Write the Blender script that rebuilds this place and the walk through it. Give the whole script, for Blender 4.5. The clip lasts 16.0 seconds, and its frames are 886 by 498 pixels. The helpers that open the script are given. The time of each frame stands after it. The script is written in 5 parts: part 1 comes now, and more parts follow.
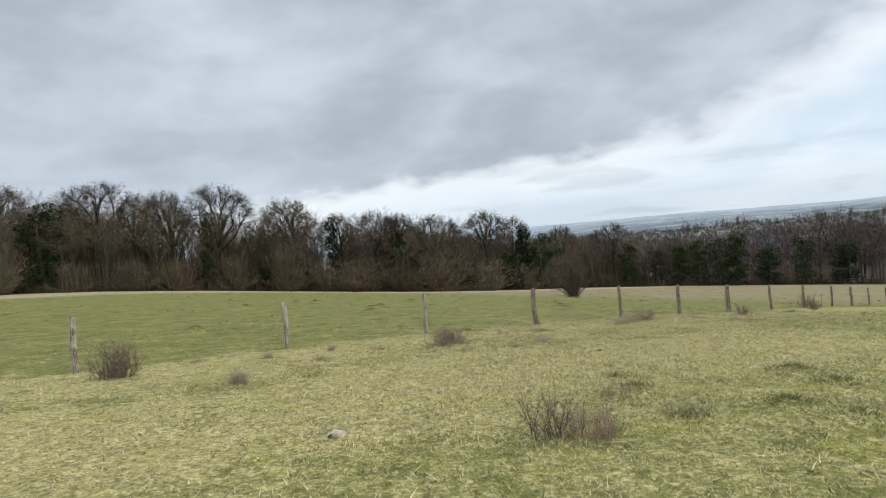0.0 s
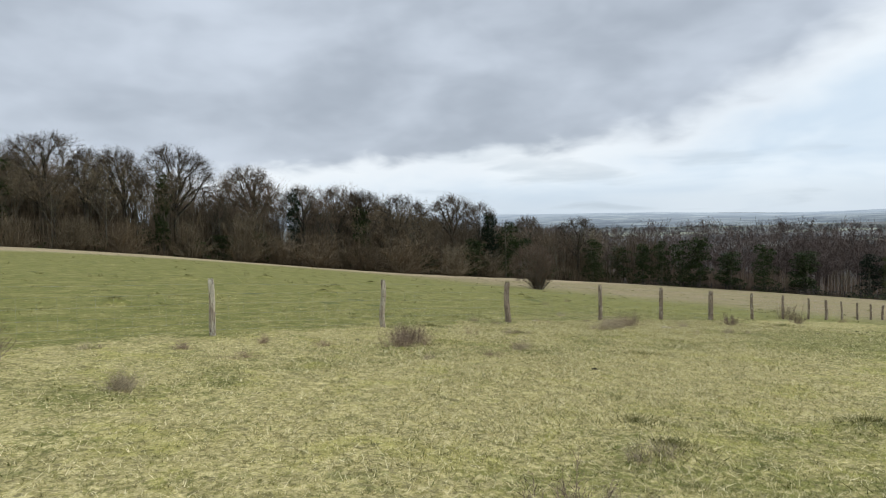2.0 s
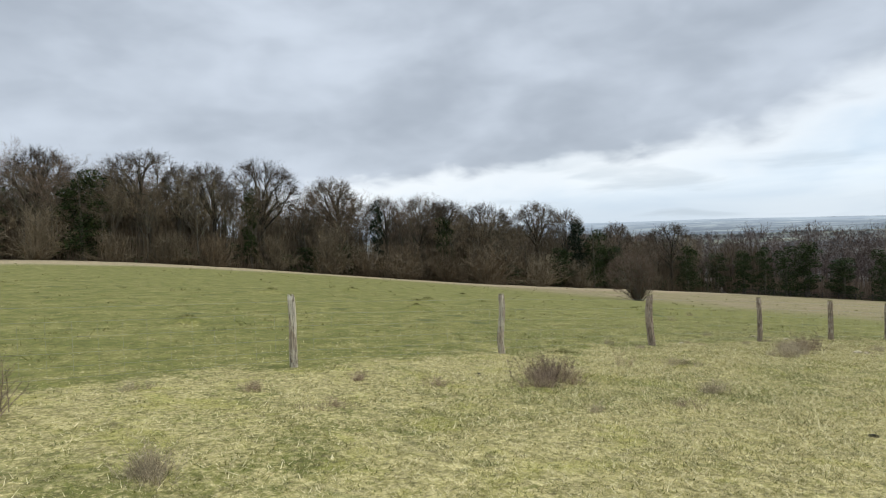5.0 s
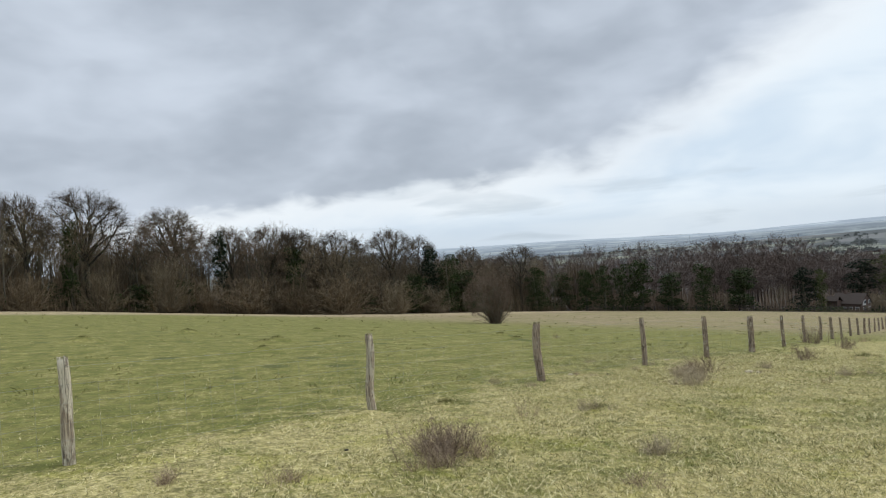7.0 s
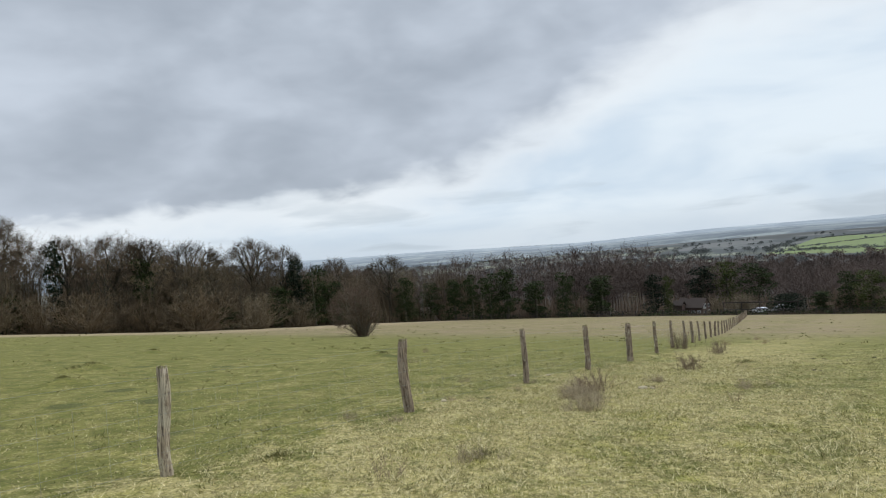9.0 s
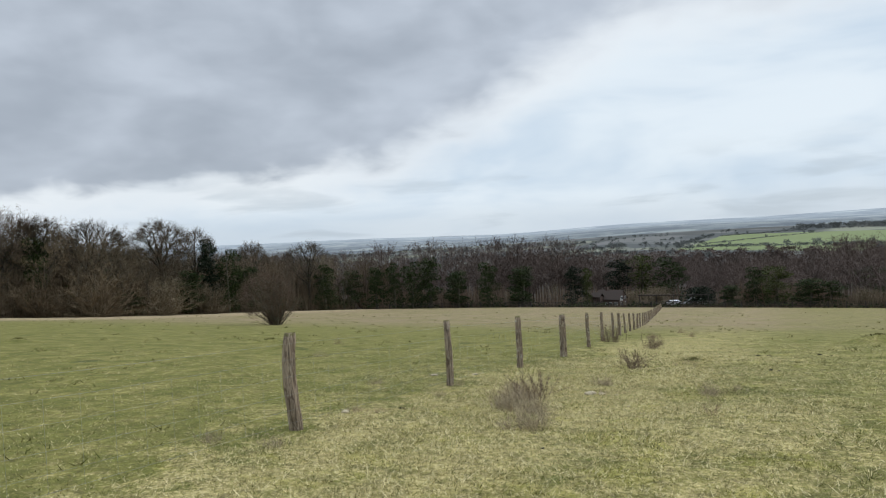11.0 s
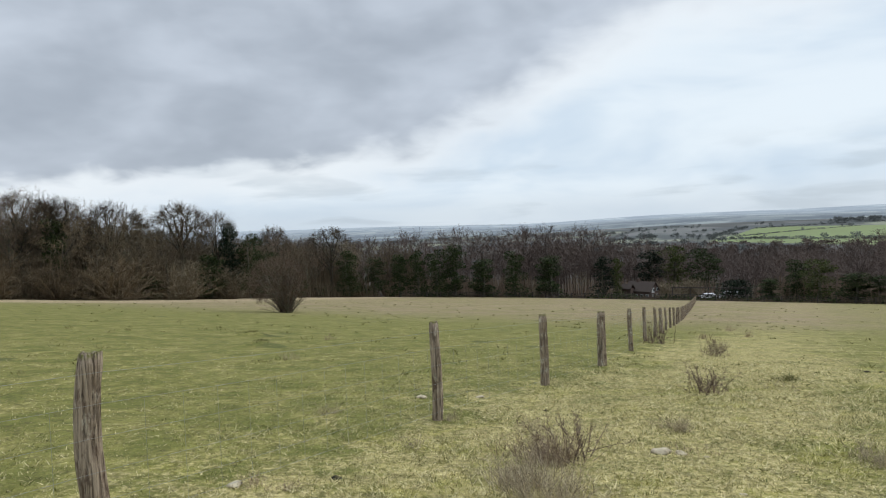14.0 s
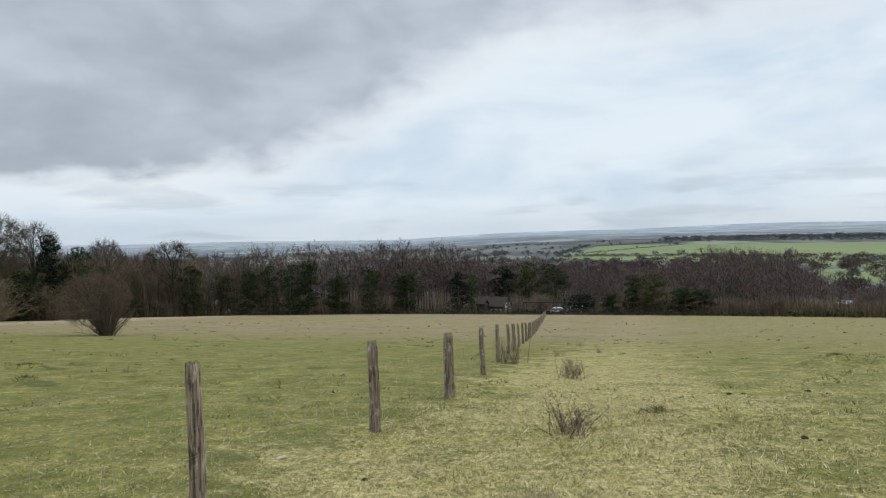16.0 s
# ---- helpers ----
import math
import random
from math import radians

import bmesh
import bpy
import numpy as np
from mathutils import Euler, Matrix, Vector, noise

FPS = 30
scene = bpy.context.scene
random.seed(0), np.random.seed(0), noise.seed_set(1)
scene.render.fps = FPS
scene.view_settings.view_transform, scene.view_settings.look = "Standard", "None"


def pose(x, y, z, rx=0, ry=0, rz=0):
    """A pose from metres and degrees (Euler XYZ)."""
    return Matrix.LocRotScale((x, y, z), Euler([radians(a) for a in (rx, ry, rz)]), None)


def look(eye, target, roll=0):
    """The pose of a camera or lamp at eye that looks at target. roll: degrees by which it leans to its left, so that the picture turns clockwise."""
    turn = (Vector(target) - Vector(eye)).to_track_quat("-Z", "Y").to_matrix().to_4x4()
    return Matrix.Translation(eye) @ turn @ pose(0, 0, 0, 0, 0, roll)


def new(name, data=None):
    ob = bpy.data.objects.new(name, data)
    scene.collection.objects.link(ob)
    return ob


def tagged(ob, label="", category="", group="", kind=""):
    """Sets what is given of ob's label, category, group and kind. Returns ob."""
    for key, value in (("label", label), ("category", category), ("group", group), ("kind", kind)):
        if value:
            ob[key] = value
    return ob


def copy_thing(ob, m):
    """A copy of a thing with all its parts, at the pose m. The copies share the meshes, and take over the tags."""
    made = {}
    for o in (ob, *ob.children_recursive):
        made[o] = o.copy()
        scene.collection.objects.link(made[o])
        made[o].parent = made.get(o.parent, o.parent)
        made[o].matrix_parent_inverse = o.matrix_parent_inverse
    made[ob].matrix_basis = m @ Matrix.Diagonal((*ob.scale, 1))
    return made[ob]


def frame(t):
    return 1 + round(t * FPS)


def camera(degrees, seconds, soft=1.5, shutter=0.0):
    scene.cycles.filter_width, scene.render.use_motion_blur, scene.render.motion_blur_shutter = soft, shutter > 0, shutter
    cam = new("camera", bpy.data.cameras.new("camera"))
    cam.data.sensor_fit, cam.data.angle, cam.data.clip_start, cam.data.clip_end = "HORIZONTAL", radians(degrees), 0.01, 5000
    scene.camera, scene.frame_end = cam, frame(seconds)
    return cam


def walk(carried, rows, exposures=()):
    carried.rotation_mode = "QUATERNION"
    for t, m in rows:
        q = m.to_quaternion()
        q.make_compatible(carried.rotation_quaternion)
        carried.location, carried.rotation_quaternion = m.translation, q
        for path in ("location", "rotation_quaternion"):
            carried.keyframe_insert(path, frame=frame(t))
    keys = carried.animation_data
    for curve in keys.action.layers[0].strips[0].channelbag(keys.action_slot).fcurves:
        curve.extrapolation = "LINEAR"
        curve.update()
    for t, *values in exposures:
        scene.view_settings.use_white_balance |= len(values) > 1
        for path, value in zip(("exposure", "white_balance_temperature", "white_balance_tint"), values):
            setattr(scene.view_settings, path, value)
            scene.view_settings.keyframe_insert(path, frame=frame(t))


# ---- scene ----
cam = camera(67.89, 16.0, soft=1.1)

# seconds, eye, target, roll
PATH = [
    (0, (15.259, -10.417, 2.645), (13.650, -9.229, 2.612), -5.42),
    (0.5, (14.639, -10.027, 2.610), (13.091, -8.762, 2.627), -3.68),
    (1, (14.164, -9.581, 2.593), (12.631, -8.296, 2.592), -2.80),
    (1.5, (13.615, -9.228, 2.588), (12.092, -7.933, 2.532), -2.00),
    (2, (13.126, -8.879, 2.582), (11.584, -7.609, 2.490), -1.12),
    (2.5, (12.589, -8.668, 2.593), (10.965, -7.504, 2.517), -0.63),
    (3, (12.153, -8.513, 2.616), (10.424, -7.507, 2.571), -0.61),
    (3.5, (11.603, -8.361, 2.585), (9.825, -7.445, 2.543), -0.79),
    (4, (11.108, -8.111, 2.472), (9.360, -7.141, 2.425), -1.04),
    (6.5, (8.312, -6.716, 2.333), (6.790, -5.419, 2.317), -3.76),
    (7, (7.855, -6.216, 2.302), (6.453, -4.790, 2.310), -4.11),
    (7.5, (7.487, -5.640, 2.253), (6.203, -4.106, 2.272), -4.44),
    (8, (7.111, -5.139, 2.194), (5.929, -3.526, 2.209), -4.42),
    (8.5, (6.720, -4.585, 2.149), (5.601, -2.928, 2.158), -4.51),
    (9, (6.348, -4.107, 2.102), (5.255, -2.432, 2.114), -4.49),
    (9.5, (6.003, -3.566, 2.039), (4.955, -1.863, 2.053), -4.69),
    (10, (5.654, -3.074, 1.967), (4.678, -1.329, 1.977), -4.68),
    (12.5, (4.583, 0.033, 1.649), (3.740, 1.845, 1.563), -1.88),
    (13, (4.300, 0.635, 1.586), (3.373, 2.405, 1.504), -1.74),
    (13.5, (4.082, 1.297, 1.522), (3.106, 3.041, 1.451), -1.84),
    (14, (3.820, 1.857, 1.462), (2.850, 3.605, 1.395), -2.30),
    (14.5, (3.657, 2.444, 1.426), (2.766, 4.233, 1.352), -2.54),
    (15, (3.500, 3.023, 1.383), (2.747, 4.874, 1.304), -2.68),
    (15.5, (3.468, 3.605, 1.334), (2.843, 5.504, 1.263), -2.41),
    (16, (3.342, 4.169, 1.263), (2.766, 6.084, 1.230), -1.74),
]
walk(cam, [(t, look(eye, target, roll)) for t, eye, target, roll in PATH],
     exposures=[(0, 0.04), (1, -0.03), (4, 0.08), (6.5, 0.0), (8.5, -0.06), (10, -0.11), (12.5, -0.07), (14.5, -0.05), (16, -0.11)])

# ---- world: a closed cloud deck with a bright clearing low ahead, sun far behind it ----
SUN_EL, SUN_AZ = 38.0, 35.0


class Nodes:
    """Short hand for building a node tree."""

    def __init__(self, tree):
        self.tree = tree
        tree.nodes.clear()

    def add(self, kind, inputs=()):
        node = self.tree.nodes.new(kind)
        for key, value in dict(inputs).items():
            self.put(node.inputs[key], value)
        return node

    def put(self, socket, value):
        if isinstance(value, bpy.types.NodeSocket):
            self.tree.links.new(value, socket)
        else:
            socket.default_value = value

    def math(self, op, a, b=0.0, c=0.0, clamp=False):
        node = self.add("ShaderNodeMath")
        node.operation, node.use_clamp = op, clamp
        for i, value in enumerate((a, b, c)):
            self.put(node.inputs[i], value)
        return node.outputs[0]

    def span(self, value, lo, hi, smooth=True, to=(0.0, 1.0)):
        node = self.add("ShaderNodeMapRange")
        node.interpolation_type = "SMOOTHSTEP" if smooth else "LINEAR"
        for i, v in enumerate((value, lo, hi, *to)):
            self.put(node.inputs[i], v)
        return node.outputs[0]

    def mix(self, fac, a, b, blend="MIX"):
        node = self.add("ShaderNodeMix")
        node.data_type, node.blend_type = "RGBA", blend
        self.put(node.inputs[0], fac)
        self.put(node.inputs[6], a if isinstance(a, bpy.types.NodeSocket) else (*a, 1))
        self.put(node.inputs[7], b if isinstance(b, bpy.types.NodeSocket) else (*b, 1))
        return node.outputs[2]

    def noise(self, where, scale, detail=4.0, rough=0.55, distort=0.0):
        node = self.add("ShaderNodeTexNoise", {"Scale": scale, "Detail": detail, "Roughness": rough, "Distortion": distort})
        self.put(node.inputs["Vector"], where)
        return node.outputs["Fac"]

    def scaled(self, where, x, y, z):
        node = self.add("ShaderNodeVectorMath")
        node.operation = "MULTIPLY"
        self.put(node.inputs[0], where)
        node.inputs[1].default_value = (x, y, z)
        return node.outputs[0]


def make_world():
    world = bpy.data.worlds.new("overcast")
    scene.world = world
    world.use_nodes = True
    n = Nodes(world.node_tree)
    way = n.add("ShaderNodeTexCoord").outputs["Generated"]
    xyz = n.add("ShaderNodeSeparateXYZ", {0: way}).outputs
    up = n.math("MAXIMUM", xyz[2], 0.0)
    az = n.math("ARCTAN2", xyz[0], xyz[1])
    big = n.noise(n.scaled(way, 1, 1, 2.2), 2.4, 3, 0.45, 0.3)
    mid = n.noise(n.scaled(way, 1, 1, 2.0), 6.0, 3, 0.48, 0.3)
    small = n.noise(n.scaled(way, 1, 1, 2.4), 15.0, 3, 0.5, 0.3)
    billow = n.math("ADD", n.math("MULTIPLY", big, 0.50), n.math("ADD", n.math("MULTIPLY", mid, 0.38), n.math("MULTIPLY", small, 0.12)))
    # lower rim of the deck: level over the wood, climbing over the vale
    rim = n.math("ADD", n.span(az, -1.10, -0.58, False, (0.070, 0.118)), n.span(az, -0.56, -0.16, False, (0.0, 0.185)))
    rim = n.math("ADD", rim, n.math("MULTIPLY", n.math("SUBTRACT", mid, 0.5), 0.06))
    rim = n.math("ADD", rim, n.math("MULTIPLY", n.math("SUBTRACT", small, 0.5), 0.05))
    under = n.math("SUBTRACT", rim, xyz[2])
    feather = n.span(az, -0.8, -0.2, False, (0.009, 0.036))
    clear = n.span(n.math("DIVIDE", under, feather), -1.6, 1.3)
    deck = n.mix(n.span(billow, 0.31, 0.68), (0.418, 0.475, 0.555), (0.67, 0.745, 0.85))
    # thin bright cloud below the rim, palest just under it
    veil = n.noise(n.scaled(way, 1, 1, 2.6), 3.6, 4, 0.5, 0.4)
    thin = n.mix(n.span(veil, 0.32, 0.64), (0.645, 0.78, 0.925), (0.875, 0.975, 1.06))
    haze = n.span(up, 0.060, 0.012, to=(0.0, 0.55))
    thin = n.mix(haze, thin, (0.645, 0.735, 0.825))
    lining = n.math("MULTIPLY", n.span(under, 0.085, 0.005), 0.75)
    thin = n.mix(lining, thin, (0.945, 0.995, 1.04))
    sky = n.mix(clear, deck, thin)
    # loose grey shreds and bars under the deck
    bars = n.noise(n.scaled(way, 2.4, 2.4, 15.0), 2.0, 4, 0.5, 0.3)
    low = n.math("MULTIPLY", n.span(up, 0.135, 0.05), n.span(bars, 0.50, 0.68))
    sky = n.mix(n.math("MULTIPLY", low, 0.5), sky, (0.50, 0.585, 0.665))
    # the deck is thinnest overhead
    bright = n.span(up, 0.40, 0.85, to=(1.0, ZENITH))
    sky = n.mix(1.0, sky, n.add("ShaderNodeCombineXYZ", {0: bright, 1: bright, 2: bright}).outputs[0], "MULTIPLY")
    clouds = n.add("ShaderNodeBackground", {0: sky, 1: 1.0}).outputs[0]
    blue = n.add("ShaderNodeTexSky")
    blue.sky_type, blue.sun_disc = "NISHITA", False
    blue.sun_elevation, blue.sun_rotation = radians(SUN_EL), radians(SUN_AZ)
    air = n.add("ShaderNodeBackground", {0: blue.outputs[0], 1: 0.05}).outputs[0]
    both = n.add("ShaderNodeMixShader", {0: 0.92, 1: air, 2: clouds}).outputs[0]
    n.add("ShaderNodeOutputWorld", {0: both})


ZENITH = 2.6
make_world()
sun = new("sun", bpy.data.lights.new("sun", "SUN"))
sun.data.energy, sun.data.angle, sun.data.color = 1.2, radians(25), (1.0, 0.965, 0.92)
sun.matrix_world = look((40 * math.sin(radians(SUN_AZ)), 40 * math.cos(radians(SUN_AZ)), 40 * math.tan(radians(SUN_EL))), (0, 0, 0))


# ---- the lie of the land ----
def smooth(a, b, v):
    u = np.clip((np.asarray(v, float) - a) / (b - a), 0, 1)
    return u * u * (3 - 2 * u)


def slope_profile(q):
    """Height along the fall of the hill, then over the vale and up to the far ridge."""
    return np.interp(q, [-4000, -40, 12, 20, 26, 32, 49, 61, 77, 94, 118, 140, 230, 300, 430, 1300, 2000, 2800, 4300, 9000],
                     [4.0, 1.24, -1.183, -2.12, -2.85, -3.66, -5.85, -7.3, -9.0, -10.75, -13.1, -15.2, -24.6, -29, -34.5, -36.5, -31, -18, 10, 14])


# molehills and grown-over ant heaps: place, height, breadth
MOUNDS = [(10.8, -1.47, 0.13, 0.42), (11.6, -2.0, 0.08, 0.5), (3.5, 13.6, 0.12, 0.4), (-7.3, -4.24, 0.18, 0.38), (-14.0, 6.85, 0.2, 0.45), (-10.3, 4.16, 0.18, 0.4),
          (-13.5, 6.0, 0.16, 0.5), (8.2, 23.7, 0.3, 0.8), (9.6, 24.0, 0.22, 0.9), (9.4, -3.4, 0.08, 0.45), (12.6, -3.9, 0.12, 0.6), (-20.0, 2.0, 0.2, 0.5),
          (10.1, -3.9, 0.1, 0.4), (11.8, -3.6, 0.1, 0.4), (11.4, -4.75, 0.09, 0.4), (6.4, 1.2, 0.06, 0.4), (2.8, 1.8, 0.06, 0.35), (0.66, 0.92, 0.06, 0.3),
          (-8.84, 14.6, 0.15, 0.4), (-11.9, 17.3, 0.15, 0.45), (-27.0, -8.6, 0.2, 0.6), (-22.6, 7.3, 0.2, 0.5), (-20.8, 13.3, 0.15, 0.4)]


def land(x, y):
    x, y = np.asarray(x, float), np.asarray(y, float)
    r = np.hypot(x, y)
    w = smooth(220, 700, y)
    q = y * (1 - w) + r * w
    near = -0.083 * y - 0.0013 * y * y
    z = np.where((y > -32) & (y < 12), near, slope_profile(q))
    z = np.where(y <= -32, -0.083 * -32 - 0.0013 * 1024, z)
    z = z + 0.028 * 22 * (1 - np.exp(-np.clip(x, 0, 500) / 22)) * np.exp(-np.clip(y - 5, 0, 500) / 60)
    # soft unevenness of the turf, and rolling of the far country
    z = z + 0.016 * np.sin(x * 0.9 + 1.3 * np.sin(y * 0.45)) * np.sin(y * 0.7 + 0.8 * np.sin(x * 0.5)) * smooth(0, 2, np.abs(x) + 0.3)
    for mx, my, high, wide in MOUNDS:
        z = z + high * np.exp(-((x - mx) ** 2 + (y - my) ** 2) / wide ** 2)
    far = smooth(900, 3000, r)
    z = z + far * (9 * np.sin(x / 620 + 1.1) + 5 * np.sin(x / 260 + y / 900) + 4 * np.sin(y / 310 + x / 1400))
    return z


def ground_z(x, y):
    return float(land(x, y))


# ---- materials ----
def material(name):
    m = bpy.data.materials.new(name)
    m.use_nodes = True
    return m, Nodes(m.node_tree)


def finish(m, n, colour, rough=0.9, height=None, strength=0.4, distance=0.02, spec=0.25, glow=None):
    shader = n.add("ShaderNodeBsdfPrincipled", {"Base Color": colour, "Roughness": rough, "Specular IOR Level": spec})
    if height is not None:
        bump = n.add("ShaderNodeBump", {"Strength": strength, "Distance": distance, "Height": height})
        n.put(shader.inputs["Normal"], bump.outputs[0])
    if glow is not None:
        n.put(shader.inputs["Emission Color"], glow[0])
        n.put(shader.inputs["Emission Strength"], glow[1])
    n.add("ShaderNodeOutputMaterial", {0: shader.outputs[0]})
    return m


def turf_colour(n, where):
    """Winter pasture: grazed green inside the fence, straw and moss outside it, sere grass towards the woods."""
    xyz = n.add("ShaderNodeSeparateXYZ", {0: where}).outputs
    patch = n.noise(where, 0.35, 4, 0.6)
    mid = n.noise(where, 1.3, 6, 0.68)
    fine = n.noise(where, 17.0, 5, 0.7)
    grain = n.noise(n.scaled(where, 1.0, 1.0, 0.3), 70.0, 3, 0.6)
    green = n.mix(n.span(mid, 0.35, 0.65), (0.148, 0.150, 0.038), (0.222, 0.206, 0.060))
    straw = n.mix(n.span(fine, 0.35, 0.68), (0.275, 0.238, 0.082), (0.53, 0.445, 0.21))
    moss = (0.29, 0.275, 0.050)
    edge = n.math("ADD", xyz[0], n.math("MULTIPLY", n.math("SUBTRACT", patch, 0.5), 6.0))
    rim = n.math("ADD", xyz[0], n.math("MULTIPLY", n.math("SUBTRACT", n.noise(where, 0.24, 5, 0.7), 0.5), 13.0))
    edge = n.math("ADD", edge, n.math("MULTIPLY", n.math("SUBTRACT", mid, 0.5), 5.0))
    dry = n.math("MULTIPLY", n.span(edge, -1.5, 1.3), n.span(rim, 6.5, 2.2, to=(0.24, 1.0)))
    dry = n.math("MULTIPLY", dry, n.span(xyz[1], 16.0, 46.0, to=(1.0, 0.42)))
    thatch = n.math("MULTIPLY", n.span(rim, 3.5, 7.0), n.span(xyz[1], 8.0, 2.5))
    dry = n.math("MAXIMUM", dry, n.math("MULTIPLY", thatch, n.span(rim, 11.5, 8.0, to=(0.48, 1.25))))
    amount = n.math("ADD", n.math("MULTIPLY", dry, 0.66), n.math("MULTIPLY", n.math("SUBTRACT", mid, 0.5), 1.3))
    speck = n.noise(where, 7.5, 4, 0.7, 0.4)
    amount = n.math("ADD", amount, n.math("MULTIPLY", n.math("SUBTRACT", fine, 0.5), 1.7))
    amount = n.math("ADD", amount, n.math("MULTIPLY", n.math("SUBTRACT", speck, 0.51), 1.5))
    base = n.mix(n.span(amount, 0.0, 0.75), green, straw)
    sward = n.noise(where, 0.9, 5, 0.65, 0.5)
    base = n.mix(n.math("MULTIPLY", n.span(sward, 0.52, 0.64), n.math("MULTIPLY", n.span(dry, 0.0, 0.6), 0.42)), base, moss)
    base = n.mix(n.math("MULTIPLY", n.span(n.noise(where, 2.1, 5, 0.7, 0.6), 0.57, 0.68), 0.5), base, (0.125, 0.140, 0.036))
    # sere, ungrazed belt at the far side of the field
    belt = n.span(n.math("ADD", xyz[1], n.math("MULTIPLY", patch, 26.0)), 42.0, 76.0)
    belt = n.math("MULTIPLY", belt, n.span(xyz[0], 2.0, 12.0, to=(1.0, 0.5)))
    verge = n.span(n.math("ADD", xyz[0], n.math("MULTIPLY", patch, 14.0)), -60.0, -74.0)
    sere = n.mix(fine, (0.215, 0.162, 0.094), (0.39, 0.30, 0.185))
    tufty = n.span(n.noise(where, 0.22, 7, 0.75), 0.38, 0.62, to=(0.42, 0.95))
    base = n.mix(n.math("MULTIPLY", belt, tufty), base, sere)
    base = n.mix(n.math("MULTIPLY", verge, 0.85), base, n.mix(fine, (0.32, 0.245, 0.145), (0.53, 0.42, 0.265)))
    # dark coarse tussocks scattered over the grazed side
    tuft = n.add("ShaderNodeTexVoronoi", {"Vector": where, "Scale": 0.32, "Randomness": 1.0})
    tuft.voronoi_dimensions = "2D"
    tuft = tuft.outputs["Distance"]
    tuft = n.math("ADD", tuft, n.math("MULTIPLY", n.math("SUBTRACT", fine, 0.5), 0.12))
    keep = n.span(n.noise(where, 0.19, 2), 0.5, 0.56)
    base = n.mix(n.math("MULTIPLY", n.math("MULTIPLY", n.span(tuft, 0.15, 0.07), keep), n.span(xyz[0], 0.5, -2.0, to=(0.0, 0.75))), base, (0.088, 0.098, 0.033))
    # darker, thicker growth in small uneven patches
    thick = n.noise(n.scaled(where, 1.0, 1.0, 0.4), 0.8, 7, 0.72, 0.6)
    base = n.mix(n.math("MULTIPLY", n.span(thick, 0.56, 0.70), 0.45), base, (0.105, 0.112, 0.034))
    turfy = n.span(n.noise(where, 4.5, 5, 0.8), 0.3, 0.7, to=(0.72, 1.26))
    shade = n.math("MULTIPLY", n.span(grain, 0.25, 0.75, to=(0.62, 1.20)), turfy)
    return n.mix(1.0, base, n.add("ShaderNodeCombineXYZ", {0: shade, 1: shade, 2: shade}).outputs[0], "MULTIPLY"), fine, grain, xyz


def turf_material():
    m, n = material("turf")
    where = n.add("ShaderNodeNewGeometry").outputs["Position"]
    colour, fine, grain, xyz = turf_colour(n, where)
    # leaf litter under the woods and the patchwork of the vale
    wood = n.mix(fine, (0.03, 0.022, 0.016), (0.07, 0.051, 0.034))
    west = n.math("ADD", n.math("MULTIPLY", xyz[0], 0.7), 176.6)
    west = n.math("MINIMUM", west, n.math("ADD", n.math("MULTIPLY", xyz[0], 2.2), 293.6))
    beyond = n.math("SUBTRACT", xyz[1], n.math("MINIMUM", west, n.math("SUBTRACT", 148.0, n.math("MULTIPLY", xyz[0], 0.40))))
    left = n.math("SUBTRACT", xyz[0], n.span(xyz[1], 40.0, 72.0, to=(0.0, 12.0)))
    inwood = n.math("MAXIMUM", n.span(left, -103.0, -106.0), n.math("MAXIMUM", n.span(beyond, 2.0, 5.0), n.span(xyz[1], 138.0, 143.0)))
    colour = n.mix(inwood, colour, wood)
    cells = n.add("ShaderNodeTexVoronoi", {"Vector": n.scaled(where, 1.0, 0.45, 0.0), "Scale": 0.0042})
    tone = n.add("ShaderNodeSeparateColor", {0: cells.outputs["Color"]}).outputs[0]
    # field colours lightened towards blue-grey, painting in the haze over the vale
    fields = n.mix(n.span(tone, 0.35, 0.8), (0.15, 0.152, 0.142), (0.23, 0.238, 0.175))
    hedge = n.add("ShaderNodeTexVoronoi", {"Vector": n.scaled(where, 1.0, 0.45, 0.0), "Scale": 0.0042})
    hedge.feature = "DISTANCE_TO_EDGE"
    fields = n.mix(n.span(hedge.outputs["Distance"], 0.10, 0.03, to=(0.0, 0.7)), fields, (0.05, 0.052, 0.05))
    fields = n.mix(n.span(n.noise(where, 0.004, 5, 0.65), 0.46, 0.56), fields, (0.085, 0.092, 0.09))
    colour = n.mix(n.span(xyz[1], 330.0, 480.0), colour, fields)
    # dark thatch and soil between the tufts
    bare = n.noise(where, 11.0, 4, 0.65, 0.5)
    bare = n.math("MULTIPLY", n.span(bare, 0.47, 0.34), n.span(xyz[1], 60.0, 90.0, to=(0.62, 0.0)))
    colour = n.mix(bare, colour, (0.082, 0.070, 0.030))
    clods = n.math("ADD", n.math("MULTIPLY", fine, 0.5), n.math("MULTIPLY", grain, 0.2))
    clods = n.math("ADD", clods, n.noise(where, 5.0, 4, 0.6))
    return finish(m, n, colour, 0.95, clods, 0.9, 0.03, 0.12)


def blade_material():
    m, n = material("grass_blades")
    geo = n.add("ShaderNodeNewGeometry")
    colour, fine, grain, xyz = turf_colour(n, geo.outputs["Position"])
    luck = geo.outputs["Random Per Island"]
    colour = n.mix(n.span(luck, 0.55, 0.92), colour, (0.78, 0.68, 0.39))
    colour = n.mix(n.span(luck, 0.34, 0.02), colour, (0.115, 0.122, 0.032))
    return finish(m, n, colour, 0.75, None, spec=0.2)


